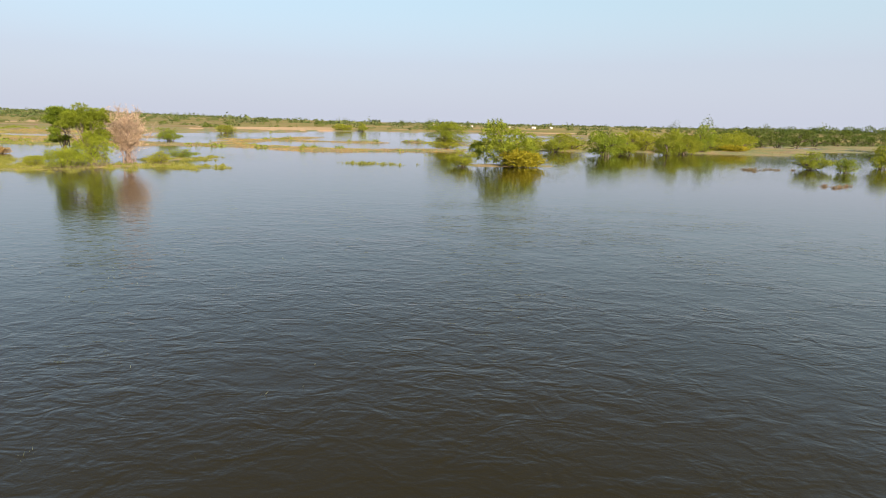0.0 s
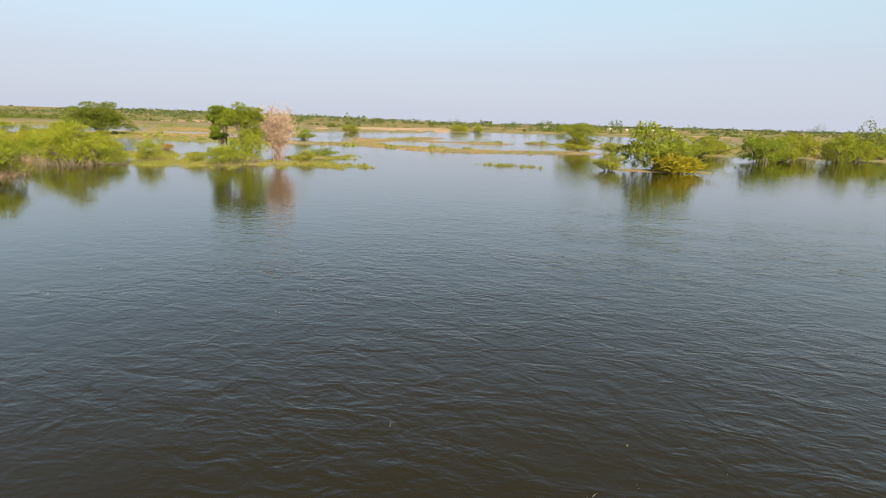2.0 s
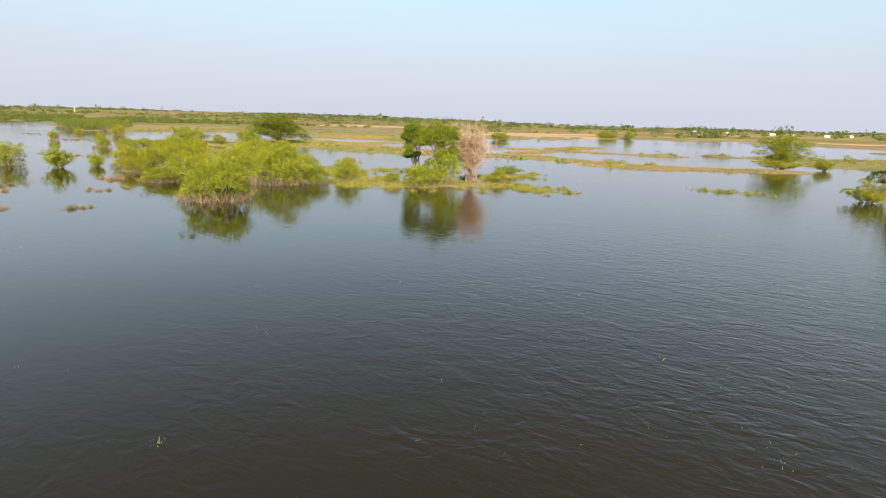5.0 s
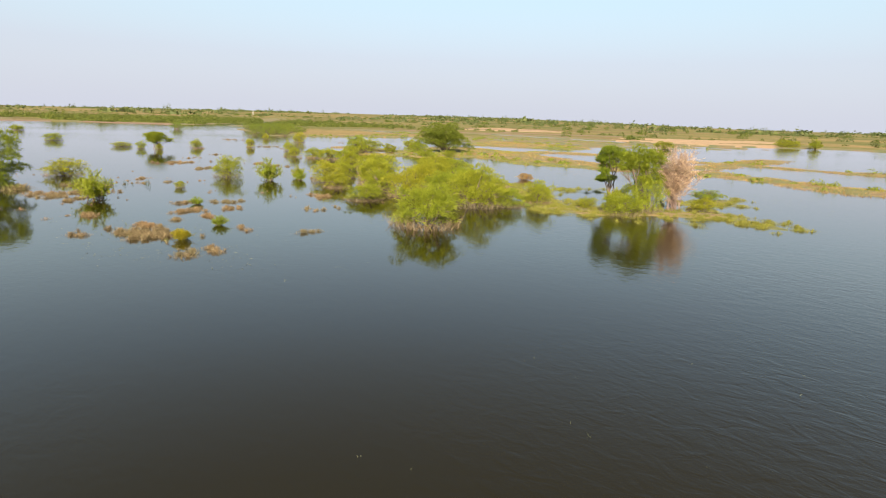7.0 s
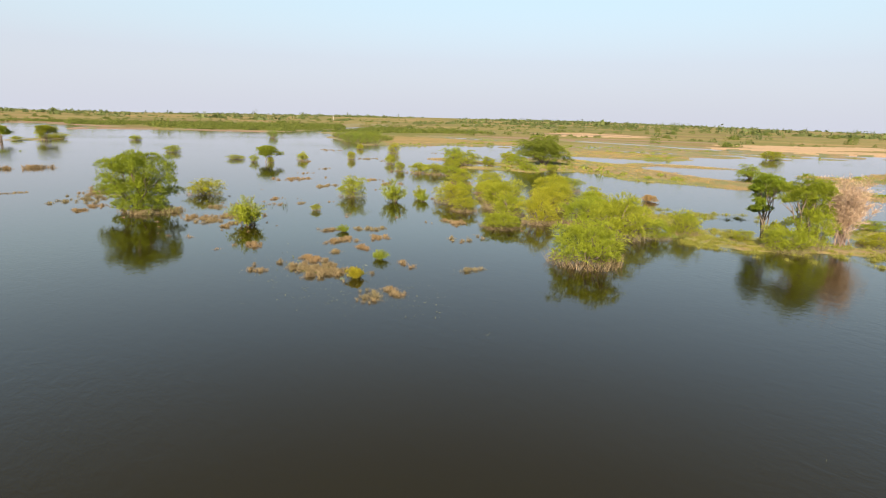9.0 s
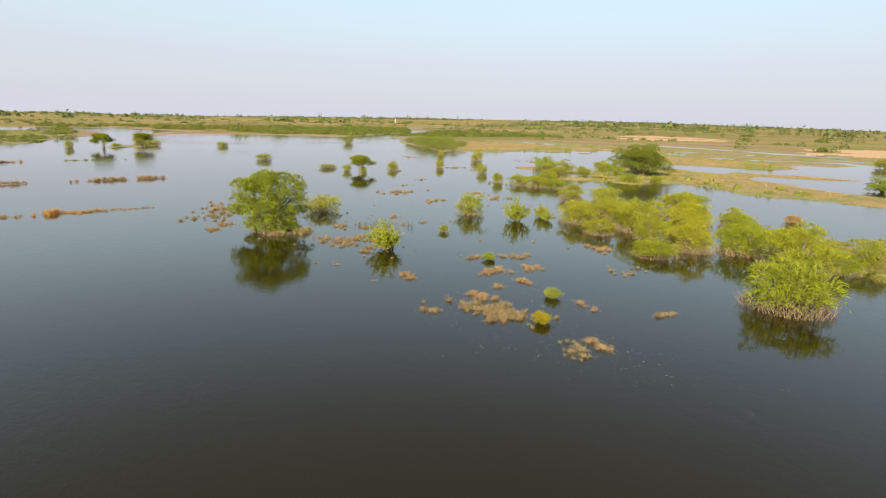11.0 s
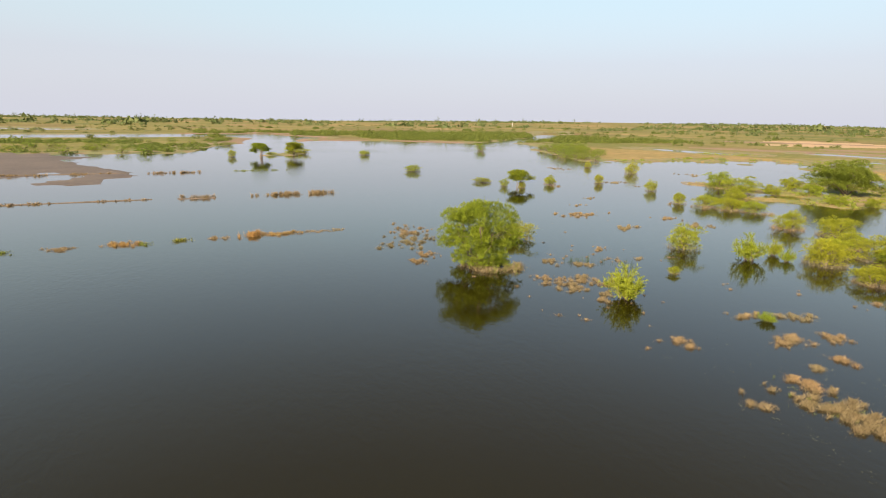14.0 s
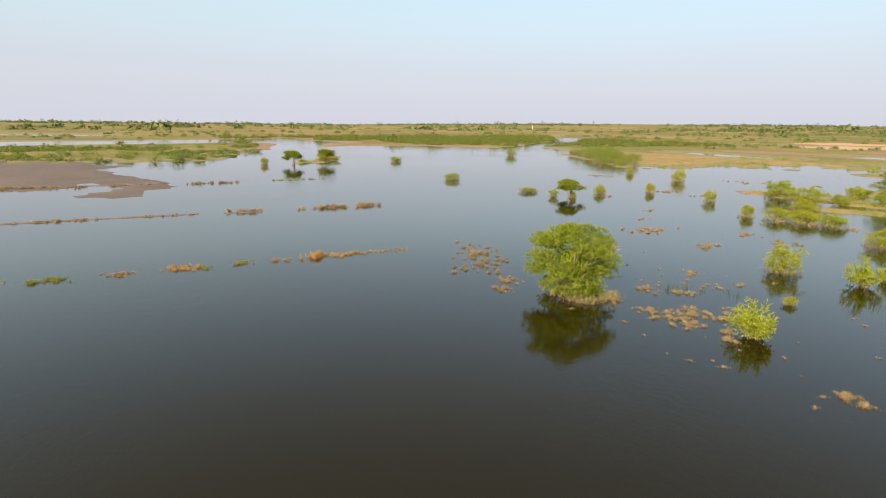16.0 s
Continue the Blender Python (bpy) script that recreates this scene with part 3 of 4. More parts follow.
# shrubs along the east shore
east = [shrub_template(51 + i, 1700, 5, 0.022, 13 + i, 0.13, M_TREE, "dense green thorn bush on the lake shore", name="shore_bush", group="bushes along the shore", core=0.24) for i in range(3)]
EAST = [(8.8, 75.6, 10.4, 5.9), (2.5, 71.6, 4.0, 2.2), (30.8, 106.3, 10.3, 4.9), (45.8, 114.4, 6.8, 5.4), (59.1, 128.3, 6.4, 6.2), (45.2, 129.3, 11.4, 5.2), (27.7, 126.8, 9.9, 4.0),
        (52.5, 79.2, 5.5, 2.5), (53.8, 74.2, 3.0, 2.0), (66.2, 84.1, 4.4, 3.7), (-66.2, 136.1, 7.4, 3.7), (-87.9, 229.1, 10.1, 4.2), (-62, 345, 13.5, 5.6), (-49, 345, 7.7, 6.5), (-59, 352, 9, 5),
        (62.0, 135.0, 9.0, 4.5), (36.0, 112.0, 7.0, 3.6), (52.0, 121.0, 8.0, 4.2), (67.0, 138.0, 9.0, 4.6), (24.0, 119.0, 6.0, 3.0), (56.0, 133.0, 9.0, 4.8), (80.0, 150.0, 9.0, 5.2), (38.0, 120.0, 7.0, 3.6), (20.0, 124.0, 6.0, 3.2), (73.0, 142.0, 8.0, 4.6),
        (-103, 104, 5, 2.6), (-99, 108, 4, 2.2), (-118, 108, 5, 2.8), (-35.5, 76.5, 4.7, 1.5)]
scatter(east, [(a, b, c * 1.15, d * 1.22) if a > 0 else (a, b, c, d) for a, b, c, d in EAST], 8)
farbush = [shrub_template(61 + i, 280, 4, 0.032, 8 + i, 0.13, M_DOME, "green thorn bush on the far shore", name="shore_bush", group="bushes on the far shore") for i in range(2)]
FARSHORE = [(-296, -20, 8, 3.6), (-297, -12, 9, 4.4), (-299, -4, 8, 3.6), (-333, -54, 8, 6), (-318, -70, 9, 3.4), (-322, -60, 8, 3.2), (-307, -29, 8, 3.2),
        (-365, 27, 9, 2.6), (-530, 98, 8, 7), (-290, 139, 7, 4.2), (-297, 142, 8, 5.0), (-303, 146, 7, 4.6), (-224, 139, 8, 4), (-231, 150, 9, 5.4), (-238, 147, 8, 4.6), (-246, 158, 10, 5.4), (-262, 166, 10, 5)]
scatter(farbush, FARSHORE, 12)
point_rg = np.random.default_rng(29)
count = 0
while count < 56:
    u, v = point_rg.uniform(-318, -212), point_rg.uniform(132, 222)
    f = land(np.array([u]), np.array([v]))[0][0]
    if 0.5 < f < 26 and v < 152 + (-u - 205) * 0.7:
        again(farbush[count % 2], put(None, u, v, 0.1, 77 * count, point_rg.uniform(2.8, 5.4), None, point_rg.uniform(2.6, 4.8)))
        count += 1
count = 0
while count < 26:
    u, v = point_rg.uniform(-430, -292), point_rg.uniform(-110, 45)
    if land(np.array([u]), np.array([v]))[0][0] > 0.5:
        again(farbush[count % 2], put(None, u, v, 0.1, 53 * count, point_rg.uniform(2.2, 4.6), None, point_rg.uniform(2.0, 4.0)))
        count += 1
dark = [shrub_template(71 + i, 900, 5, 0.024, 9 + i, 0.12, M_SHADY, "dark green thorn tree in a row behind the shore", name="shore_tree", category="tree", group="dark trees behind the shore") for i in range(2)]
DARK = [(88, 166, 13, 6.4), (97, 172, 12, 7.0), (108, 181, 12, 6.6), (119, 190, 13, 7.2), (130, 197, 13, 7.5), (142, 203, 12, 7.3), (152, 208, 12, 8.0), (163, 214, 13, 8.1), (176, 220, 14, 8.0),
        (190, 226, 13, 7.5), (78, 158, 10, 5.4), (66, 146, 8, 5.2)]
scatter(dark, [(a, b, c * 1.15, d * 1.2) for a, b, c, d in DARK], 9, 0.1)

# yellow bush at the foot of the shore bush
yb = shrub_template(91, 620, 8, 0.05, 6, 0.3, M_YELLOW, "low yellow-leaved bush at the water's edge", name="yellow_bush", droop=0.3)
place(yb, put(None, 10.6, 72.2, 0, 0, 3.7, 2.4, 2.4))
rust = shrub_template(92, 500, 9, 0.05, 6, 0.28, M_RUST, "small rust-brown drying bush at the edge of the thicket", name="rusty_bush")
place(rust, put(None, -61.4, 78.2, 0, 0, 1.4, None, 1.1))
again(yb, put(None, 69.6, 133.6, 0, 40, 5.2, 3.5, 2.0))
again(yb, put(None, -55.1, 22.7, 0, 80, 0.74, 0.66, 0.75))


# the big round bush
def big_bush():
    rg = np.random.default_rng(101)
    lobes = [(0, 0, 3.3, 2.6, 2.5, 2.2), (0.3, 0, 1.7, 2.2, 2.1, 1.3)]
    lobes += cluster(rg, 58, (0.0, 0, 3.3, 3.6, 3.4, 2.75), 0.8, 2.5, -0.5, (0.78, 1.0)) + cluster(rg, 26, (0, 0, 2.0, 3.0, 2.8, 1.5), 0.75, 2.4, -0.6, (0.72, 1.0)) + cluster(rg, 6, (-2.2, -0.6, 4.2, 1.3, 1.1, 0.9), 0.7)
    lobes += [(2.2 * math.cos(a), 2.1 * math.sin(a), rg.uniform(0.45, 0.9), 0.7, 0.7, 0.5) for a in np.arange(13) * 0.483]
    leaves = foliage(rg, lobes, 10500, 7, 0.058, 0.38, 0.2, 0.5, low=-0.5, core=0.3, floor=0.2)
    ob = plant("bush", "large rounded bright green bush with dense narrow leaves in water", "bush", lobes, leaves, limbs(rg, lobes, 0.11, stems=6, spread=0.5), M_BUSH)
    return place(ob, put(None, -91.2, 20.0, 0, 26, 0.98, None, 0.97))


big_bush()


# the dark umbrella tree
def umbrella_tree():
    rg = np.random.default_rng(111)
    lobes = [(0, 0, 3.4, 4.2, 3.6, 2.4), (-2.5, 0, 2.6, 3.2, 2.8, 1.8), (2.8, 0, 2.6, 3.2, 2.8, 1.8)]
    lobes += cluster(rg, 46, (0, 0, 2.4, 6.2, 5.2, 5.3), 1.25, 1.5, -0.3) + cluster(rg, 12, (0, 0, 1.2, 6.0, 5.0, 0.9), 1.0)
    leaves = foliage(rg, lobes, 6400, 7, 0.085, 0.75, 0.6, 0.3, low=-0.15, core=0.32, floor=0.08)
    ob = plant("umbrella_tree", "wide dark green umbrella-shaped thorn tree with feathery branches", "tree", lobes, leaves, limbs(rg, lobes, 0.17, stems=4, spread=0.4), M_DOME, woodname="trunk", leafname="crown")
    return place(ob, put(None, -110.5, 120.0, 0.1, 20, 1.2, None, 1.06))


umbrella_tree()


# the pair of green trees with the leafless one beside them
def green_tree(seed, lobes, x, y, turn, low=-0.6, wide=0.84, high=0.9):
    rg = np.random.default_rng(seed)
    leaves = foliage(rg, lobes, 4400, 7, 0.062, 0.42, 0.4, 0.4, low=-0.15, core=0.3, floor=0.2)
    ob = plant("tree", "bright green thorn tree with dark crooked trunk on grassy spit", "tree", lobes, leaves, limbs(rg, lobes, 0.10, stems=3, spread=0.25), M_BUSH, woodname="trunk", leafname="crown", group="trees on the grassy spit")
    return place(ob, put(None, x, y, 0.05, turn, wide, None, high))


rgt = np.random.default_rng(120)
green_tree(121, [(0.1, 0, 4.9, 1.2, 1.2, 1.1)] + cluster(rgt, 15, (0.1, 0.1, 4.9, 1.9, 1.7, 1.9), 0.72) + cluster(rgt, 9, (-0.7, 0, 3.1, 1.2, 1.1, 1.3), 0.55), -42.1, 62.8, 45, wide=0.74)
green_tree(122, [(0, 0, 4.9, 1.8, 1.6, 1.4), (0.8, 0, 3.4, 1.2, 1.2, 1.4)] + cluster(rgt, 22, (0.1, 0.1, 4.9, 2.9, 2.4, 2.0), 0.85) + cluster(rgt, 16, (0.6, 0, 2.5, 2.1, 2.0, 2.0), 0.75), -38.2, 61.0, 45, high=0.86)
again(shrubs[0], put(None, -38.6, 57.2, 0, 50, 2.8, 2.4, 2.5))
again(shrubs[3], put(None, -37.3, 60.2, 0, 80, 2.3, 2.1, 4.2))
again(shrubs[2], put(None, -40.4, 60.6, 0, 190, 1.5, 1.4, 2.4))
again(shrubs[2], put(None, -42.4, 57.9, 0, 150, 1.4, 1.2, 1.4))
again(shrubs[1], put(None, -33.5, 66.0, 0, 10, 1.9, 1.7, 1.5))


def bare_tree():
    rg = np.random.default_rng(131)
    wood, p, d = [], [], []
    for i in range(58):
        a, lean = rg.uniform(0, 2 * math.pi), abs(rg.normal()) * 0.27
        tall = rg.uniform(3.6, 6.7) * (1 - 0.35 * lean)
        foot = np.array([0.22 * rg.normal(), 0.22 * rg.normal(), -0.1])
        out = np.array([math.cos(a), math.sin(a), 0.0])
        pts = [foot + out * tall * lean * s ** 1.2 + np.array([0, 0, tall * s]) + rg.normal(size=3) * 0.09 * (s > 0) for s in (0, 0.25, 0.5, 0.75, 1.0)]
        thick = 0.032 if i < 9 else 0.02
        wood.append(tube(pts, [thick, thick * 0.8, thick * 0.6, thick * 0.4, thick * 0.15], 5 if i < 9 else 3))
        for _ in range(26):
            s = rg.uniform(0.28, 1.0) ** 0.75 * 3.999
            k = int(s)
            b = pts[k] + (pts[k + 1] - pts[k]) * (s - k)
            w = unit(out * 0.3 + rg.normal(size=3) * 0.55 + np.array([0, 0, 0.9]))
            ln = rg.uniform(0.4, 1.0)
            wood.append(tube([b, b + w * ln * 0.5, b + w * ln + np.array([0, 0, 0.06])], [0.012, 0.009, 0.003], 3))
            for t in rg.uniform(0.1, 1.15, 17):
                p.append(b + w * ln * t), d.append(w)
    p, d = np.array(p), np.array(d)
    L = rg.uniform(0.12, 0.34, len(p))
    tw = leaf_set(p, unit(d * 0.9 + rg.normal(size=p.shape) * 0.55), unit(rg.normal(size=p.shape)), L, np.full(len(p), 0.012))
    root = tagged(new("bare_tree"), "leafless tree with pale pinkish dry twigs on grassy spit", "tree", "trees on the grassy spit")
    part("trunk", joined(wood), M_DRYBARK, root, smooth=True)
    part("crown", tw, M_PINK, root, "fine pale pink dry twigs")
    return place(root, put(None, -35.7, 63.9, 0.1, 0, 1.15, None, 1.0))


bare_tree()


# umbrella-shaped trees with bare trunks, far out in the water
def stilt_tree():
    rg = np.random.default_rng(141)
    lobes = [(0, 0, 3.1, 1.6, 1.5, 0.9)] + cluster(rg, 18, (0, 0, 2.7, 2.5, 2.2, 1.5), 0.62) + cluster(rg, 4, (-2.0, 0, 1.6, 0.6, 0.6, 0.5), 0.5)
    ob = plant("tree", "flat-topped green tree on thin stems in open water", "tree", lobes, foliage(rg, lobes, 1600, 9, 0.12, 0.5, 0.4, 0.2, core=0.3, floor=0.25), limbs(rg, lobes, 0.06, stems=8, spread=0.5), M_BUSH, woodname="trunk", leafname="crown", group="trees in the open water")
    return place(ob, put(None, -148.0, 64.2, 0, 0, 1.25, None, 0.86))


stilt = stilt_tree()
again(lone[0], put(None, -150.5, 61.6, 0, 30, 1.3, None, 2.0))
again(lone[2], put(None, -146.6, 63.8, 0, 30, 1.2, None, 1.5))
again(stilt, put(None, -262.5, 27.0, 0, 50, 1.5, None, 1.2))
again(stilt, put(None, -272.0, 41.0, 0, 150, 1.45, None, 1.2))
green_tree(123, [(0, 0, 3.6, 3.2, 3.0, 2.0), (0.6, 0, 2.0, 2.8, 2.4, 1.4)] + cluster(rgt, 30, (0.2, 0, 3.6, 4.9, 4.4, 2.7), 1.1) + cluster(rgt, 14, (2.0, 0, 1.8, 4.2, 3.0, 1.4), 0.9), 1.0, 122.0, 0, wide=1.0)
again(east[1], put(None, 0.6, 120.2, 0.05, 30, 5.0, 3.6, 3.0))
again(east[0], put(None, 7.6, 122.5, 0.1, 80, 2.2, None, 2.3))
for x, y, w, h in ((-281, 42, 6, 2.2), (-286, 47, 9, 2.8), (-276, 33, 5, 1.6)):
    again(lone[0], put(None, x, y, 0, x * 3, w / 2, None, h))


# thin open shrubs
def open_shrub():
    rg = np.random.default_rng(151)
    wood, pos, way = [], [], []
    for i in range(26):
        a, lean = rg.uniform(0, 2 * math.pi), rg.uniform(0.15, 1.1)
        d = unit(np.array([lean * math.cos(a), lean * math.sin(a), 1.0]))
        L = rg.uniform(1.3, 2.8)
        p0 = np.array([*(rg.normal(size=2) * 0.25), -0.1])
        pts = [p0 + d * L * s + np.array([0, 0, -0.22 * lean * L * s * s]) for s in (0, 0.35, 0.7, 1.0)]
        wood.append(tube(pts, [0.03, 0.024, 0.016, 0.006], 4))
        for j in range(28):
            s = rg.uniform(0.2, 1.0)
            b = p0 + d * L * s + np.array([0, 0, -0.22 * lean * L * s * s])
            e = unit(d + rg.normal(size=3) * 0.7)
            for k in range(9):
                pos.append(b + e * 0.5 * k / 8), way.append(e)
    pos, way = np.array(pos), np.array(way)
    ax = unit(way + rg.normal(size=pos.shape) * 0.6)
    L = rg.uniform(0.10, 0.22, len(pos))
    lv = leaf_set(pos, ax, unit(rg.normal(size=pos.shape) * 0.7 + np.array([0, 0, 0.7])), L, L * 0.16)
    ob = plant("open_shrub", "bright green open shrub with loose upright branches in water", "shrub", None, lv, joined(wood), M_BUSH, group="open shrubs in the shallows")
    return place(ob, put(None, -76.9, 25.6, 0, 0, 1.15, None, 1.1))


osh = open_shrub()
again(osh, put(None, -81.8, 47.8, 0, 70, 1.0, None, 1.15))
again(osh, put(None, -82.0, 52.3, 0, 130, 0.6, None, 0.7))
again(osh, put(None, -58.2, 27.0, 0, 200, 0.46, None, 0.3))
again(osh, put(None, -68.6, 31.0, 0, 20, 0.45, None, 0.28))
again(osh, put(None, -79.5, 50.8, 0, 250, 0.5, None, 0.55))


# ---- grass ----
def blades(rg, pts, tall, wide, lean=0.85, grow=1.0):
    """One thin bent blade (two triangles as a quad) at each point."""
    n = len(pts)
    a = rg.uniform(0, 2 * math.pi, n)
    h = tall * rg.uniform(0.5, 1.25, n) * grow
    out = np.stack([np.cos(a), np.sin(a), np.zeros(n)], 1) * (lean * h * rg.uniform(0.2, 1.3, n))[:, None]
    b = rg.uniform(0, 2 * math.pi, n)
    side = np.stack([np.cos(b), np.sin(b), np.zeros(n)], 1) * wide * 0.5
    up = np.array([0, 0, 1.0]) * h[:, None]
    v = np.stack([pts - side, pts + side, pts + out * 0.5 + up * 0.62 + side * 0.7, pts + out + up], 1).reshape(-1, 3)
    return v, np.arange(len(v)).reshape(-1, 4)


def tussock(seed, spots, tall, wide, per, material, name, label, category="grass", group="", z=-0.03, lean=0.6):
    """A clump of grass made of tufts at spots (x, y, radius)."""
    rg = np.random.default_rng(seed)
    pts, grow = [], []
    for x, y, r in spots:
        n = max(4, int(per * r * r))
        a, d = rg.uniform(0, 2 * math.pi, n), r * np.abs(rg.normal(size=n)) * 0.8
        turn, long = rg.uniform(0, math.pi), rg.uniform(1.0, 1.7)
        u, w = d * np.cos(a) * long, d * np.sin(a) / long
        pts.append(np.stack([x + u * math.cos(turn) - w * math.sin(turn), y + u * math.sin(turn) + w * math.cos(turn), np.full(n, z)], 1))
        grow.append(np.clip(1.35 - 0.75 * d / r, 0.3, 1.35) * (0.5 + 0.8 * min(r, 0.6)))
    v, f = blades(rg, np.vstack(pts), tall, wide, lean, np.concatenate(grow))
    return tagged(new(name, mesh_from(name, v, f, (material,))), label, category, group, "stuff")


def patch_spots(seed, x, y, rx, ry, n, rmin=0.12, rmax=0.6, turn=0.0):
    rg = np.random.default_rng(seed)
    c, s = math.cos(radians(turn)), math.sin(radians(turn))
    out = []
    for _ in range(n):
        u, v = rg.normal() * rx * 0.5, rg.normal() * ry * 0.5
        out.append((x + u * c - v * s, y + u * s + v * c, rmin + (rmax - rmin) * rg.uniform() ** 1.8))
    return out


# straw round the big bush, and rafts of dead grass
rg = np.random.default_rng(161)
ring = [(-90.3 + 2.2 * math.cos(a) + rg.normal() * 0.5, 20.9 + 1.9 * math.sin(a) + rg.normal() * 0.5, rg.uniform(0.2, 0.75)) for a in np.linspace(0, 2 * math.pi, 34)]
tussock(162, ring, 0.42, 0.014, 520, M_STRAW, "dry_grass", "tall straw-coloured grass round the foot of the big bush", lean=0.75)
tussock(164, ring[::3], 0.6, 0.025, 200, M_GRASS, "green_grass", "yellow-green grass among the straw under the big bush", lean=0.35)
tussock(163, patch_spots(1, -57.9, 21.7, 3.6, 1.6, 90, 0.08, 0.44, 15), 0.32, 0.009, 2600, M_STRAW, "dry_grass", "raft of tangled brown dead grass on the water", group="rafts of dead grass")
tussock(168, patch_spots(2, -57.4, 22.0, 4.0, 1.8, 40, 0.06, 0.3, 15), 0.24, 0.012, 420, M_GRASS, "green_grass", "yellow-green shoots growing through a raft of dead grass")
RAFTS = [(-68.1, 22.0, 0.8, 9), (-60.8, 18.5, 0.5, 7), (-61.4, 23.1, 0.8, 12), (-70.2, 30.7, 1.0, 10), (-68.0, 34.0, 1.2, 9), (-65.7, 28.4, 1.4, 16), (-64.3, 31.7, 0.8, 8), (-62.2, 28.6, 0.6, 7),
         (-62.0, 25.6, 0.4, 4), (-55.3, 27.5, 0.5, 4), (-52.0, 21.3, 0.9, 6), (-51.0, 20.5, 0.7, 5), (-50.6, 22.5, 0.8, 5), (-51.4, 30.5, 0.6, 4), (-66.2, 42.4, 1.9, 10), (-59.2, 38.0, 1.3, 8),
         (-112.2, 51.2, 2.8, 26), (-100.8, 48.9, 1.4, 16), (-91.8, 36.5, 1.0, 8), (-87.1, 37.1, 0.8, 5), (-87.2, 34.2, 0.9, 8), (-89.2, 27.4, 0.7, 6), (-87.2, 30.0, 1.0, 8), (-84.6, 22.9, 1.1, 12),
         (-82.6, 23.2, 1.3, 16), (-82.9, 26.0, 1.6, 18), (-80.5, 23.4, 1.0, 10), (-80.9, 26.3, 0.8, 9), (-78.2, 24.6, 1.0, 9), (-77.4, 23.4, 0.6, 6), (-104.0, 18.4, 3.6, 46), (-110.5, 20.6, 3.0, 30),
         (-97.6, 17.2, 1.4, 14), (-94.6, 15.2, 0.9, 9), (-104.0, 62.0, 2.0, 8), (-98.0, 60.0, 2.2, 14), (-79.4, 55.0, 1.6, 7), (-121.0, 57.0, 2.0, 6), (-128.0, 66.0, 2.0, 6), (-148.5, 93.2, 2.6, 12),
         (-140.0, 92.0, 2.4, 7), (-147.0, 73.0, 2.0, 8), (-187.0, 107.0, 4.0, 14), (-158.2, 131.5, 4.4, 16), (43.8, 76.6, 3.2, 16), (39.2, 54.4, 1.4, 6)]
for i, (x, y, r, n) in enumerate(RAFTS):
    tussock(170 + i, patch_spots(40 + i, x, y, r * 1.4, r * 0.85, int(n * 1.5), 0.09, 0.5, 17 * i), 0.26, 0.008, 1900, M_STRAW, "dry_grass", "raft of tangled brown dead grass on the water", group="rafts of dead grass")

scatter_rg = np.random.default_rng(250)
loose = []
while len(loose) < 90:
    u, v = scatter_rg.uniform(-112, -58), scatter_rg.uniform(17, 62)
    if value_noise(np.array([u]), np.array([v]), 8, 91, 2)[0] > 0.05 and v < 30 + (u + 112) * 0.2 + scatter_rg.exponential(9):
        loose.append((u, v, scatter_rg.uniform(0.08, 0.32)))
tussock(251, loose, 0.2, 0.008, 1500, M_STRAW, "dry_grass", "small scattered tufts of dead grass in shallow water", group="rafts of dead grass")
tussock(252, patch_spots(61, -104.8, 78.6, 9.0, 1.6, 34, 0.25, 0.6, 20), 0.45, 0.035, 200, M_STRAW, "dry_grass", "ochre grass fringe before a long low shrub", group="rafts of dead grass")


# green grass round the spit, dark reeds beside the big bush
spit = []
for s in TREELAND:
    L = math.hypot(s[2] - s[0], s[3] - s[1])
    for _ in range(int(14 + L * s[4] * 1.6)):
        t = rg.uniform(-0.1, 1.1)
        spit.append((s[0] + (s[2] - s[0]) * t + rg.normal() * s[4] * 0.66, s[1] + (s[3] - s[1]) * t + rg.normal() * s[4] * 0.66, rg.uniform(0.25, 1.1)))
tussock(210, spit, 0.25, 0.016, 600, M_GRASS, "green_grass", "tall yellow-green grass on the flooded spit", lean=0.4)
tussock(211, patch_spots(3, -8.9, 72.8, 3.4, 1.2, 34, 0.2, 0.7, 0), 0.32, 0.024, 330, M_GRASS, "green_grass", "low green grass tuft in open water", lean=0.5)
tussock(212, patch_spots(4, -88.0, 30.5, 4.0, 1.4, 22, 0.15, 0.4, 60), 0.75, 0.02, 110, M_REED, "reeds", "sparse dark upright reeds in shallow water", "reeds", lean=0.15)
tussock(213, patch_spots(5, -47.8, 56.5, 6.0, 3.0, 26, 0.5, 1.0, 40), 0.24, 0.016, 560, M_GRASS, "green_grass", "tall yellow-green grass between thicket and spit", lean=0.45)
tussock(215, patch_spots(14, -53.5, 63.5, 11.0, 3.2, 46, 0.5, 1.1, -32), 0.24, 0.016, 560, M_GRASS, "green_grass", "tall yellow-green grass behind the thicket", lean=0.45)
tussock(214, patch_spots(6, -55, 70, 16.0, 4.0, 44, 0.6, 1.2, 20), 0.24, 0.016, 400, M_GRASS, "green_grass", "tall yellow-green grass between thicket and spit", lean=0.45)

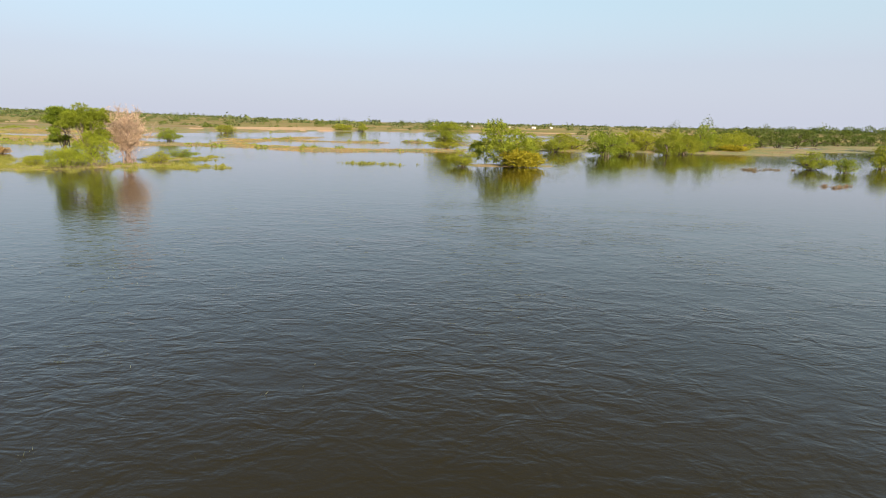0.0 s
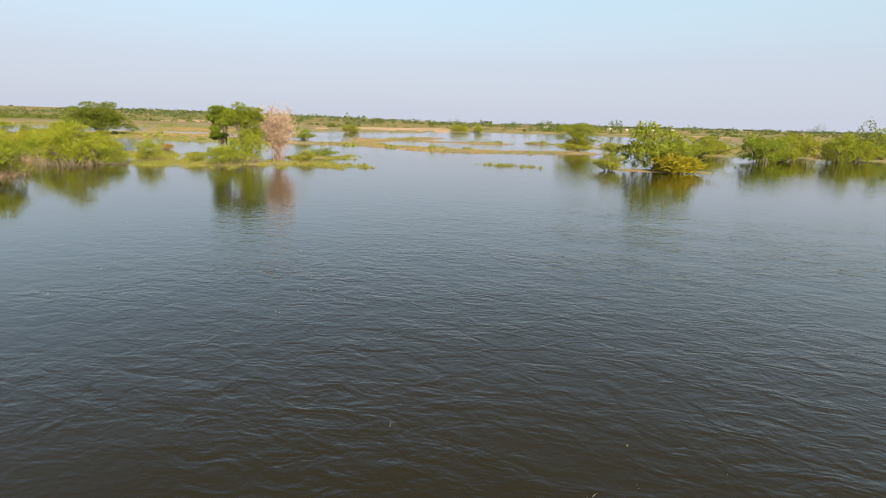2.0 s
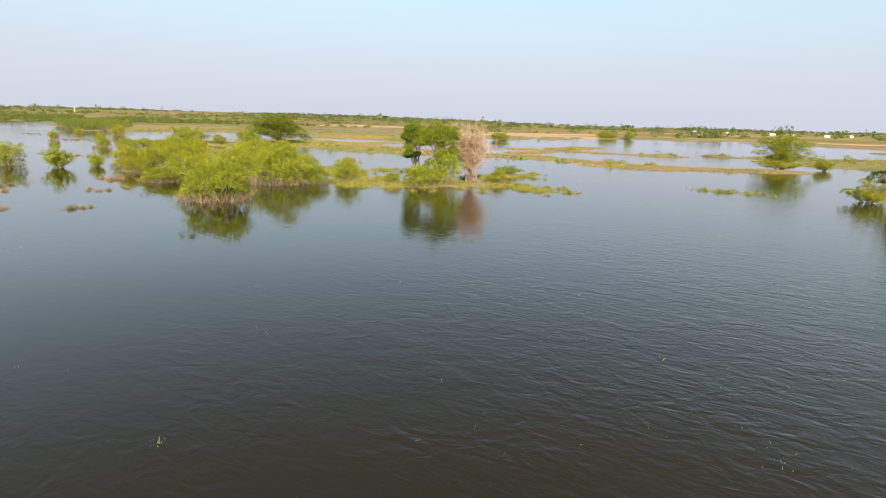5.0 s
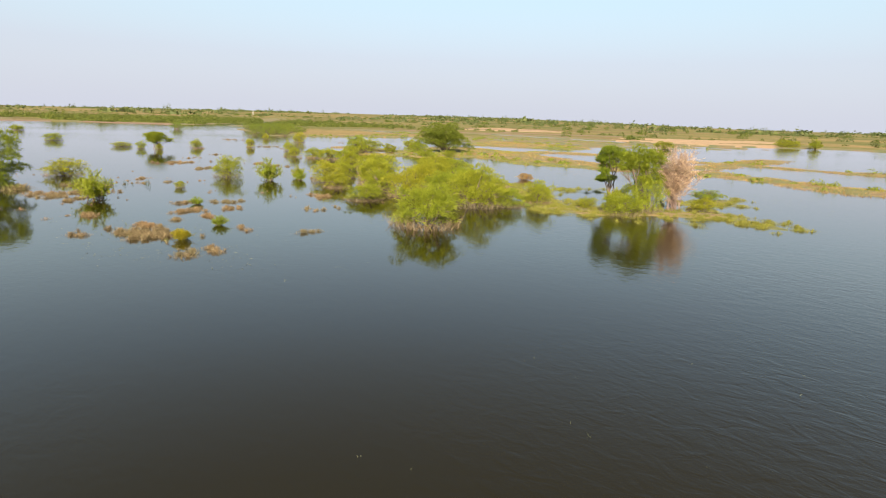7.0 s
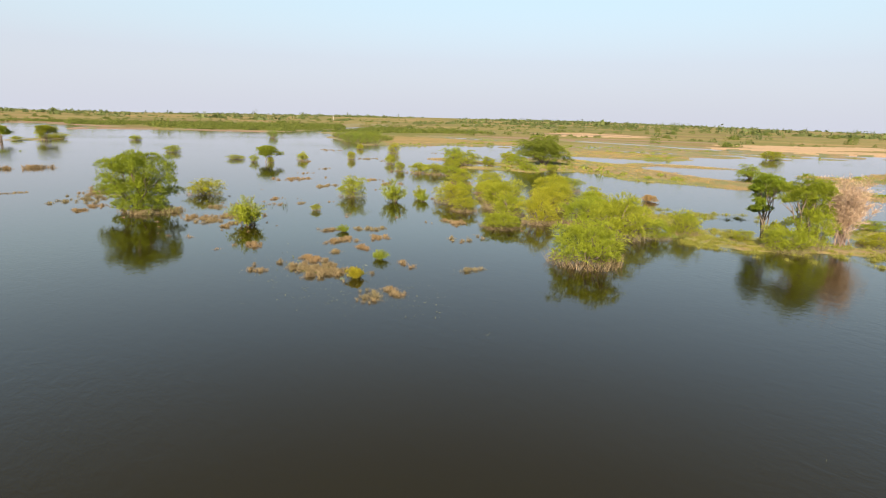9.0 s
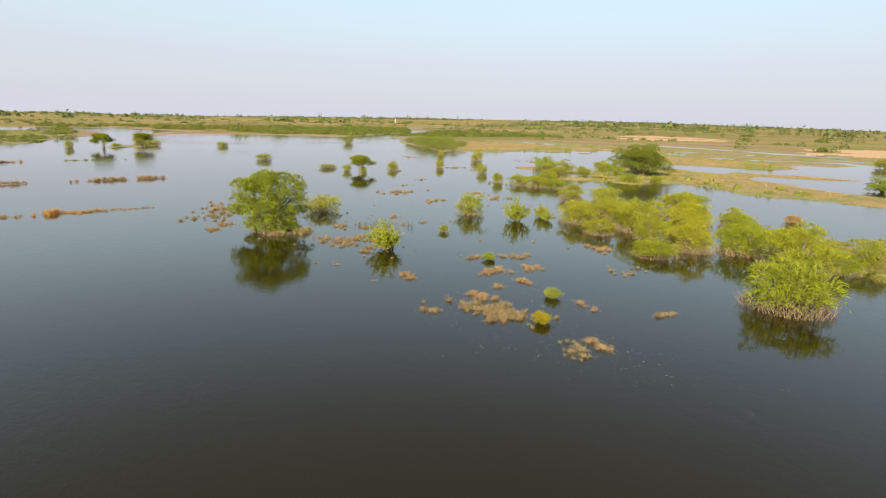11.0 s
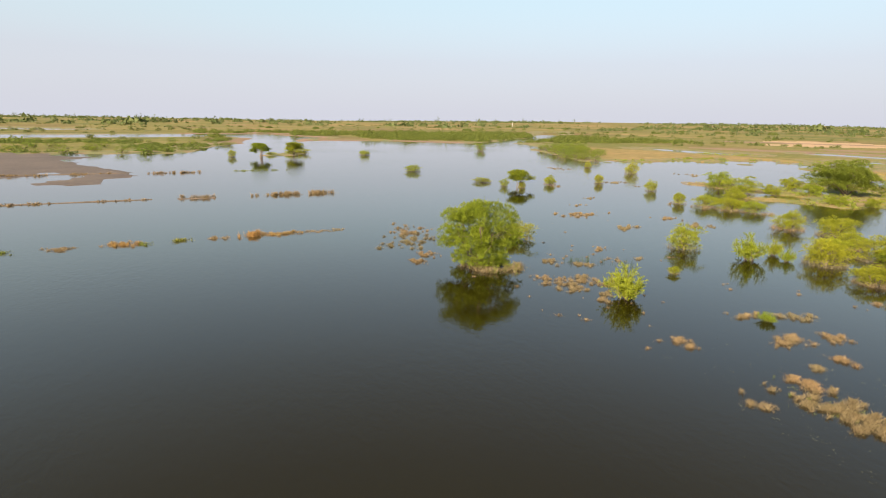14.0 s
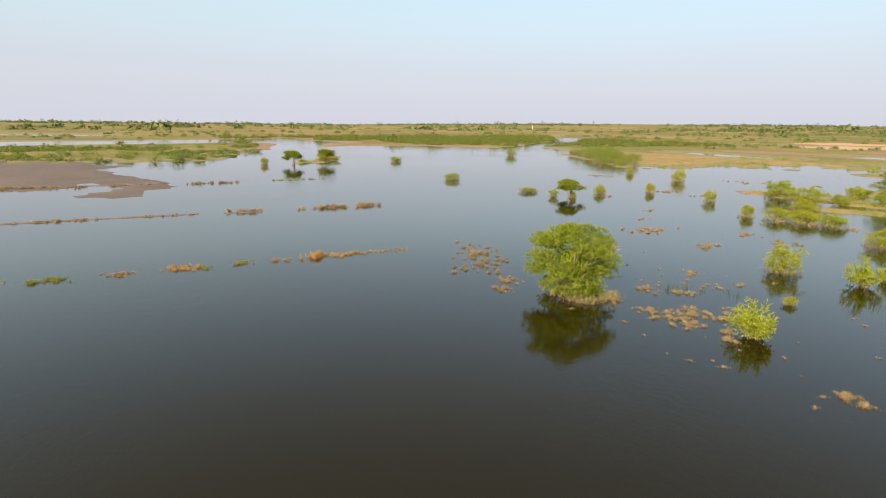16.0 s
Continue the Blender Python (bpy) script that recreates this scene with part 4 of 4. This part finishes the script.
# thin stems standing in the shallows
stem_spots = patch_spots(7, -11.0, 19.0, 10, 5, 34, 0.1, 0.5, 20) + patch_spots(8, -20.0, 21.0, 12, 6, 26, 0.1, 0.5, 20) + patch_spots(9, -11.0, 18.0, 0.8, 0.5, 10, 0.1, 0.2) + patch_spots(10, -2.0, 10, 8, 6, 14, 0.05, 0.2) + patch_spots(12, -63, 24, 10, 4, 60, 0.1, 0.5, 20)
tussock(222, patch_spots(11, -52.5, 20.8, 9, 3.6, 300, 0.15, 0.7, 20) + patch_spots(13, -58.0, 22.0, 8, 4, 150, 0.1, 0.6, 15), 0.07, 0.012, 30, M_STEM, "water_stems", "thin pale green grass stems round a raft of dead grass", lean=2.4)
tussock(220, stem_spots, 0.12, 0.006, 14, M_STEM, "water_stems", "thin pale grass stems poking out of the water", lean=0.9)
tussock(221, [(-22.3, 12.9, 0.16)], 0.24, 0.012, 700, M_STEM, "sedge", "small green sedge tuft in the water", lean=0.5)


M_BANK = earth_mat("bank_earth", [(0.3, (0.06, 0.045, 0.032)), (0.7, (0.15, 0.10, 0.065))], 0.5, 0.95, 0.06)


# old field banks, drowned but for their tops
def bank(x, y0, y1, half, tall, seed):
    rg2 = np.random.default_rng(seed)
    n = int((y1 - y0) / 0.5)
    ys = np.linspace(y0, y1, n)
    prof = np.linspace(-1, 1, 7)
    Y, Pf = np.meshgrid(ys, prof, indexing="ij")
    wob = value_noise(Y, Y * 0 + seed, 7, seed, 3)
    w = half * (1 + 0.45 * wob)
    X = x + Pf * w + 0.5 * value_noise(Y, Y * 0, 15, seed + 3, 2)
    Z = (1 - Pf ** 2) * tall * (1 + 0.6 * wob) - 0.06
    idx = np.arange(n * 7).reshape(n, 7)
    q = np.stack([idx[:-1, :-1], idx[1:, :-1], idx[1:, 1:], idx[:-1, 1:]], -1).reshape(-1, 4)
    me = mesh_from("earth_bank", np.stack([X, Y, Z], -1).reshape(-1, 3), q, (M_BANK,), None, True)
    return tagged(new("earth_bank", me), "low drowned field bank of brown earth and straw", "bank", "field banks", "structure")


bank(-152.2, -75, -9, 0.4, 0.15, 3)
bank(-151.6, -5, 1, 1.2, 0.22, 5)
bank(-206.0, -80, -15, 1.2, 0.25, 7)
bank(-115.0, -60, -27, 0.7, 0.12, 9)


def bank_tufts(x, y0, y1, n, seed, tall, material, label):
    r2 = np.random.default_rng(seed)
    heads = r2.uniform(y0, y1, max(3, n // 5))
    spots = [(x + r2.normal() * 0.5, heads[r2.integers(len(heads))] + r2.normal() * 1.1, r2.uniform(0.12, 0.6)) for _ in range(int(n * 1.3))]
    return tussock(seed, spots, tall * 0.6, 0.035, 330, material, "bank_grass", label, group="grass along the field banks")


bank_tufts(-152.2, -75, -9, 120, 301, 0.6, M_STRAW, "straw tufts along a drowned field bank")
bank_tufts(-151.6, -6, 20, 60, 302, 1.0, M_STRAW, "straw tufts along a drowned field bank")
bank_tufts(-204, -60, 4, 110, 303, 0.95, M_STRAW, "straw tufts along a drowned field bank")
bank_tufts(-206.0, 8, 24, 26, 304, 0.6, M_GRASS, "green tufts along a drowned field bank")
for i, (y, r, tall, mat, word) in enumerate(((-44, 2.6, 0.5, M_STRAW, "pale straw"), (-33, 2.0, 0.5, M_GRASS, "green and straw"), (-23.5, 1.9, 0.6, M_GRASS, "green and straw"), (-18.2, 1.5, 0.4, M_STRAW, "pale straw"),
                                            (-11.8, 1.9, 0.7, M_OCHRE, "ochre"), (-9.6, 0.9, 0.5, M_GRASS, "yellow-green"), (-5.9, 1.0, 0.7, M_GRASS, "yellow-green"), (-2.3, 1.0, 0.6, M_STRAW, "pale straw"),
                                            (2.0, 1.2, 1.1, M_OCHRE, "tall ochre"), (4.2, 0.9, 0.6, M_OCHRE, "ochre"), (6.3, 1.5, 0.7, M_OCHRE, "ochre"), (9.4, 1.3, 0.35, M_STRAW, "thin straw"), (12.4, 1.2, 0.3, M_STRAW, "thin straw"))):
    tussock(305 + i, patch_spots(330 + i, -114.2, y, 0.9, r * 1.1, int(16 * r), 0.15, 0.6), tall * 0.5, 0.018, 520, mat, "bank_grass", word + " grass clump on a drowned field bank", group="grass along the field banks", lean=0.5)


# ---- far cover ----

def scatter_land(seed, n, box, keepers, kinds=(0, 2), inland=0.5):
    """Random places on land, with their ground height."""
    r2 = np.random.default_rng(seed)
    x, y = r2.uniform(box[0], box[1], n), r2.uniform(box[2], box[3], n)
    f, kind = land(x, y)
    ok = (f > inland) & np.isin(kind, kinds) & keepers(x, y)
    x, y = x[ok], y[ok]
    return x, y, np.maximum(height(x, y)[0], 0.0)


def clumps(seed, x, y, z, wide, tall, per, leaf):
    """Low, ragged plants as clusters of leaves."""
    r2 = np.random.default_rng(seed)
    n = len(x)
    w = wide * r2.lognormal(0, 0.35, n)
    h = tall * r2.lognormal(-0.08, 0.5, n)
    d = unit(r2.normal(size=(n, per, 3)))
    d[..., 2] = np.abs(d[..., 2])
    rad = r2.uniform(0.6, 1.0, (n, per, 1))
    pos = np.stack([x, y, z], 1)[:, None] + d * rad * np.stack([w / 2, w / 2, h * 0.9], 1)[:, None]
    pos[..., 0] += (value_noise(pos[..., 0], pos[..., 1], 3, 3, 1)) * w[:, None] * 0.25
    L = (np.repeat(w, per) * leaf) * r2.uniform(0.6, 1.4, n * per)
    p = pos.reshape(-1, 3)
    nm = unit(d.reshape(-1, 3) + r2.normal(size=p.shape) * 0.45)
    return leaf_set(p, unit(np.cross(nm, r2.normal(size=p.shape)) + r2.normal(size=p.shape) * 0.25), nm, L, L * 0.55)


def cover(name, label, vf, material, category="bushes"):
    return tagged(new(name, mesh_from(name, vf[0], vf[1], (material,))), label, category, kind="stuff")


# grass on belts and shores
x, y, z = scatter_land(401, 90000, (-330, 110, 60, 270), lambda a, b: land(a, b)[0] < 16, (2,), 0.0)
r3 = np.random.default_rng(3)
wet = land(x, y)[0] + r3.normal(size=len(x)) * 2.2
cover("bank_grass", "dry ochre grass along the belts and shores", blades(r3, np.stack([x, y, z - 0.02], 1)[wet > 2.6], 0.22, 0.05, 0.7), M_OCHRE, "grass")
cover("bank_grass", "yellow-green grass along the belts and shores", blades(r3, np.stack([x, y, z - 0.02], 1)[wet <= 2.6], 0.22, 0.05, 0.7), M_GRASS, "grass")
x, y, z = scatter_land(396, 430000, (-150, 30, 92, 205), lambda a, b: land(a, b)[0] < 22, (2,), -1.3)
r4 = np.random.default_rng(4)
thin = value_noise(x, y, 2.2, 45, 2) + r4.normal(size=len(x)) * 0.25 > -0.05
x, y, z = x[thin], y[thin], z[thin]
k = value_noise(x, y, 18, 44, 3) * 1.5 + r4.normal(size=len(x)) * 0.3
k = k - 0.7 * np.exp(-seg_dist(x, y, (-97, 125, -66, 117, 0)) / 9)
for low, high, mat, word in ((-9, -0.4, M_STRAW, "brown dead"), (-0.4, 0.14, M_OCHRE, "dry ochre"), (0.14, 9, M_GRASS, "yellow-green")):
    ok = (k > low) & (k <= high)
    cover("bank_grass", word + " grass tufts on the low belts of land", blades(r4, np.stack([x, y, np.maximum(z, 0) - 0.03], 1)[ok], 0.22, 0.055, 0.7), mat, "grass")
x, y, z = scatter_land(393, 4600, (-250, 30, 95, 265), lambda a, b: (value_noise(a, b, 16, 47, 2) > 0.05) & (land(a, b)[0] < 12), (2,), -0.2)
cover("low_bushes", "small dark green bushes among the grass of the belts", clumps(394, x, y, z, 1.5, 0.75, 45, 0.12), M_DOME)
x, y, z = scatter_land(398, 900, (-1300, 700, 150, 1300), lambda a, b: np.hypot(a + 40, b) > 300)
cover("plain_trees", "single round trees dotted over the farmland", clumps(399, x[:170], y[:170], z[:170], 8.0, 4.6, 320, 0.07), M_FAR, "trees")
x, y, z = scatter_land(391, 420, (-1100, 900, 650, 1900), lambda a, b: value_noise(a, b, 220, 83, 2) > -0.15)
cover("plain_trees", "round dark trees along distant field edges", clumps(392, x[:190], y[:190], z[:190], 14.0, 8.0, 110, 0.09), M_PLAIN, "trees")
# thorn scrub west and north of the lake
x, y, z = scatter_land(402, 4000, (-720, -380, 30, 420), lambda a, b: value_noise(a, b, 60, 77, 2) > -0.25)
cover("scrub", "dense low green thorn scrub beyond the far shore", clumps(403, x, y, z, 6.8, 2.8, 95, 0.075), M_FAR)
x, y, z = scatter_land(406, 1500, (-430, -292, -160, 60), lambda a, b: value_noise(a, b, 45, 79, 2) > 0.0)
cover("scrub", "green and ochre scrub on the low western spit", clumps(407, x, y, z, 4.6, 1.3, 80, 0.08), M_FAR)
x, y, z = scatter_land(408, 3600, (-1500, 900, -400, 1500), lambda a, b: (value_noise(a, b, 160, 80, 3) > 0.12) & (np.hypot(a + 40, b) > 330))
cover("scrub", "scattered trees and scrub across the plain", clumps(409, x, y, z, 6.0, 2.6, 60, 0.13), M_PLAIN)
x, y, z = scatter_land(410, 14000, (-4300, 3200, -1500, 4300), lambda a, b: (value_noise(a, b, 300, 81, 3) > 0.08) & (np.hypot(a + 40, b) > 1100) & (np.hypot(a + 40, b) < 4300))
cover("far_trees", "hazy line of trees along the horizon", clumps(411, x, y, z, 16.0, 8.0, 26, 0.22), M_PLAIN, "trees")


# ---- farmsteads and a mast on the plain ----
def plain_mat(name, a, b, rough=0.85):
    m, nt, p = node_mat(name)
    n = noise_tex(nt, 0.8, 5.0, world_pos(nt))
    nt.links.new(ramp(nt, [(0.3, a), (0.7, b)], n), p.inputs["Base Color"])
    p.inputs["Roughness"].default_value = rough
    return m


M_LIME = plain_mat("limewash", (0.45, 0.42, 0.38), (0.60, 0.57, 0.53))
M_TILE = plain_mat("roof_sheet", (0.30, 0.22, 0.18), (0.42, 0.36, 0.32))
M_DARK = plain_mat("dark_opening", (0.03, 0.03, 0.03), (0.06, 0.05, 0.05))


def slab(x0, x1, y0, y1, z0, z1):
    v = [(x, y, z) for z in (z0, z1) for x, y in ((x0, y0), (x1, y0), (x1, y1), (x0, y1))]
    f = [(0, 3, 2, 1), (4, 5, 6, 7), (0, 1, 5, 4), (1, 2, 6, 5), (2, 3, 7, 6), (3, 0, 4, 7)]
    return np.array(v, float), np.array(f)


def ridge_roof(x0, x1, y0, y1, z, rise):
    v = [(x0, y0, z), (x1, y0, z), (x1, y1, z), (x0, y1, z), (x0, (y0 + y1) / 2, z + rise), (x1, (y0 + y1) / 2, z + rise),
         (x0, y0, z - 0.15), (x1, y0, z - 0.15), (x1, y1, z - 0.15), (x0, y1, z - 0.15)]
    f = [(0, 1, 5, 4), (2, 3, 4, 5), (3, 0, 4, 4), (1, 2, 5, 5), (0, 6, 7, 1), (2, 8, 9, 3), (6, 9, 8, 7)]
    f = [q for q in f if len(set(q)) == 4]
    return np.array(v, float), np.array(f)


def house():
    root = tagged(new("house"), "small whitewashed farmhouse with low sheet roof on the plain", "house", "farmsteads on the plain")
    part("wall", slab(-5, 5, -3, 3, -0.3, 3.4), M_LIME, root)
    part("roof", ridge_roof(-5.5, 5.5, -3.6, 3.6, 3.55, 1.3), M_TILE, root)
    part("door", slab(-0.6, 0.6, -3.08, -3.004, 0, 2.1), M_DARK, root)
    for x in (-3.2, 3.0):
        part("window", slab(x - 0.6, x + 0.6, -3.06, -3.004, 1.1, 2.2), M_DARK, root)
    return root


h0 = house()
HOUSES = [(30, 1010, 10), (52, 1060, 40), (88, 980, 20), (120, 1020, 80), (150, 940, 15), (-20, 1150, 50), (190, 1000, 30)]
for i, (x, y, a) in enumerate(HOUSES):
    zg = float(height(np.array([float(x)]), np.array([float(y)]))[0][0])
    m = put(None, x, y, zg, a, 0.6 + 0.12 * (i % 3), None, 0.75)
    place(h0, m) if i == 0 else again(h0, m)


def mast():
    root = tagged(new("mast"), "thin pale signal mast standing far out on the plain", "mast")
    part("pole", tube([(0, 0, -0.5), (0, 0, 6), (0, 0, 11)], [0.8, 0.65, 0.5], 8), M_LIME, root)
    part("collar", tube([(0, 0, 9.2), (0, 0, 9.8)], [1.0, 1.0], 8), M_TILE, root)
    return root


zg = float(height(np.array([-1290.0]), np.array([830.0]))[0][0])
place(mast(), put(None, -1290, 830, zg))
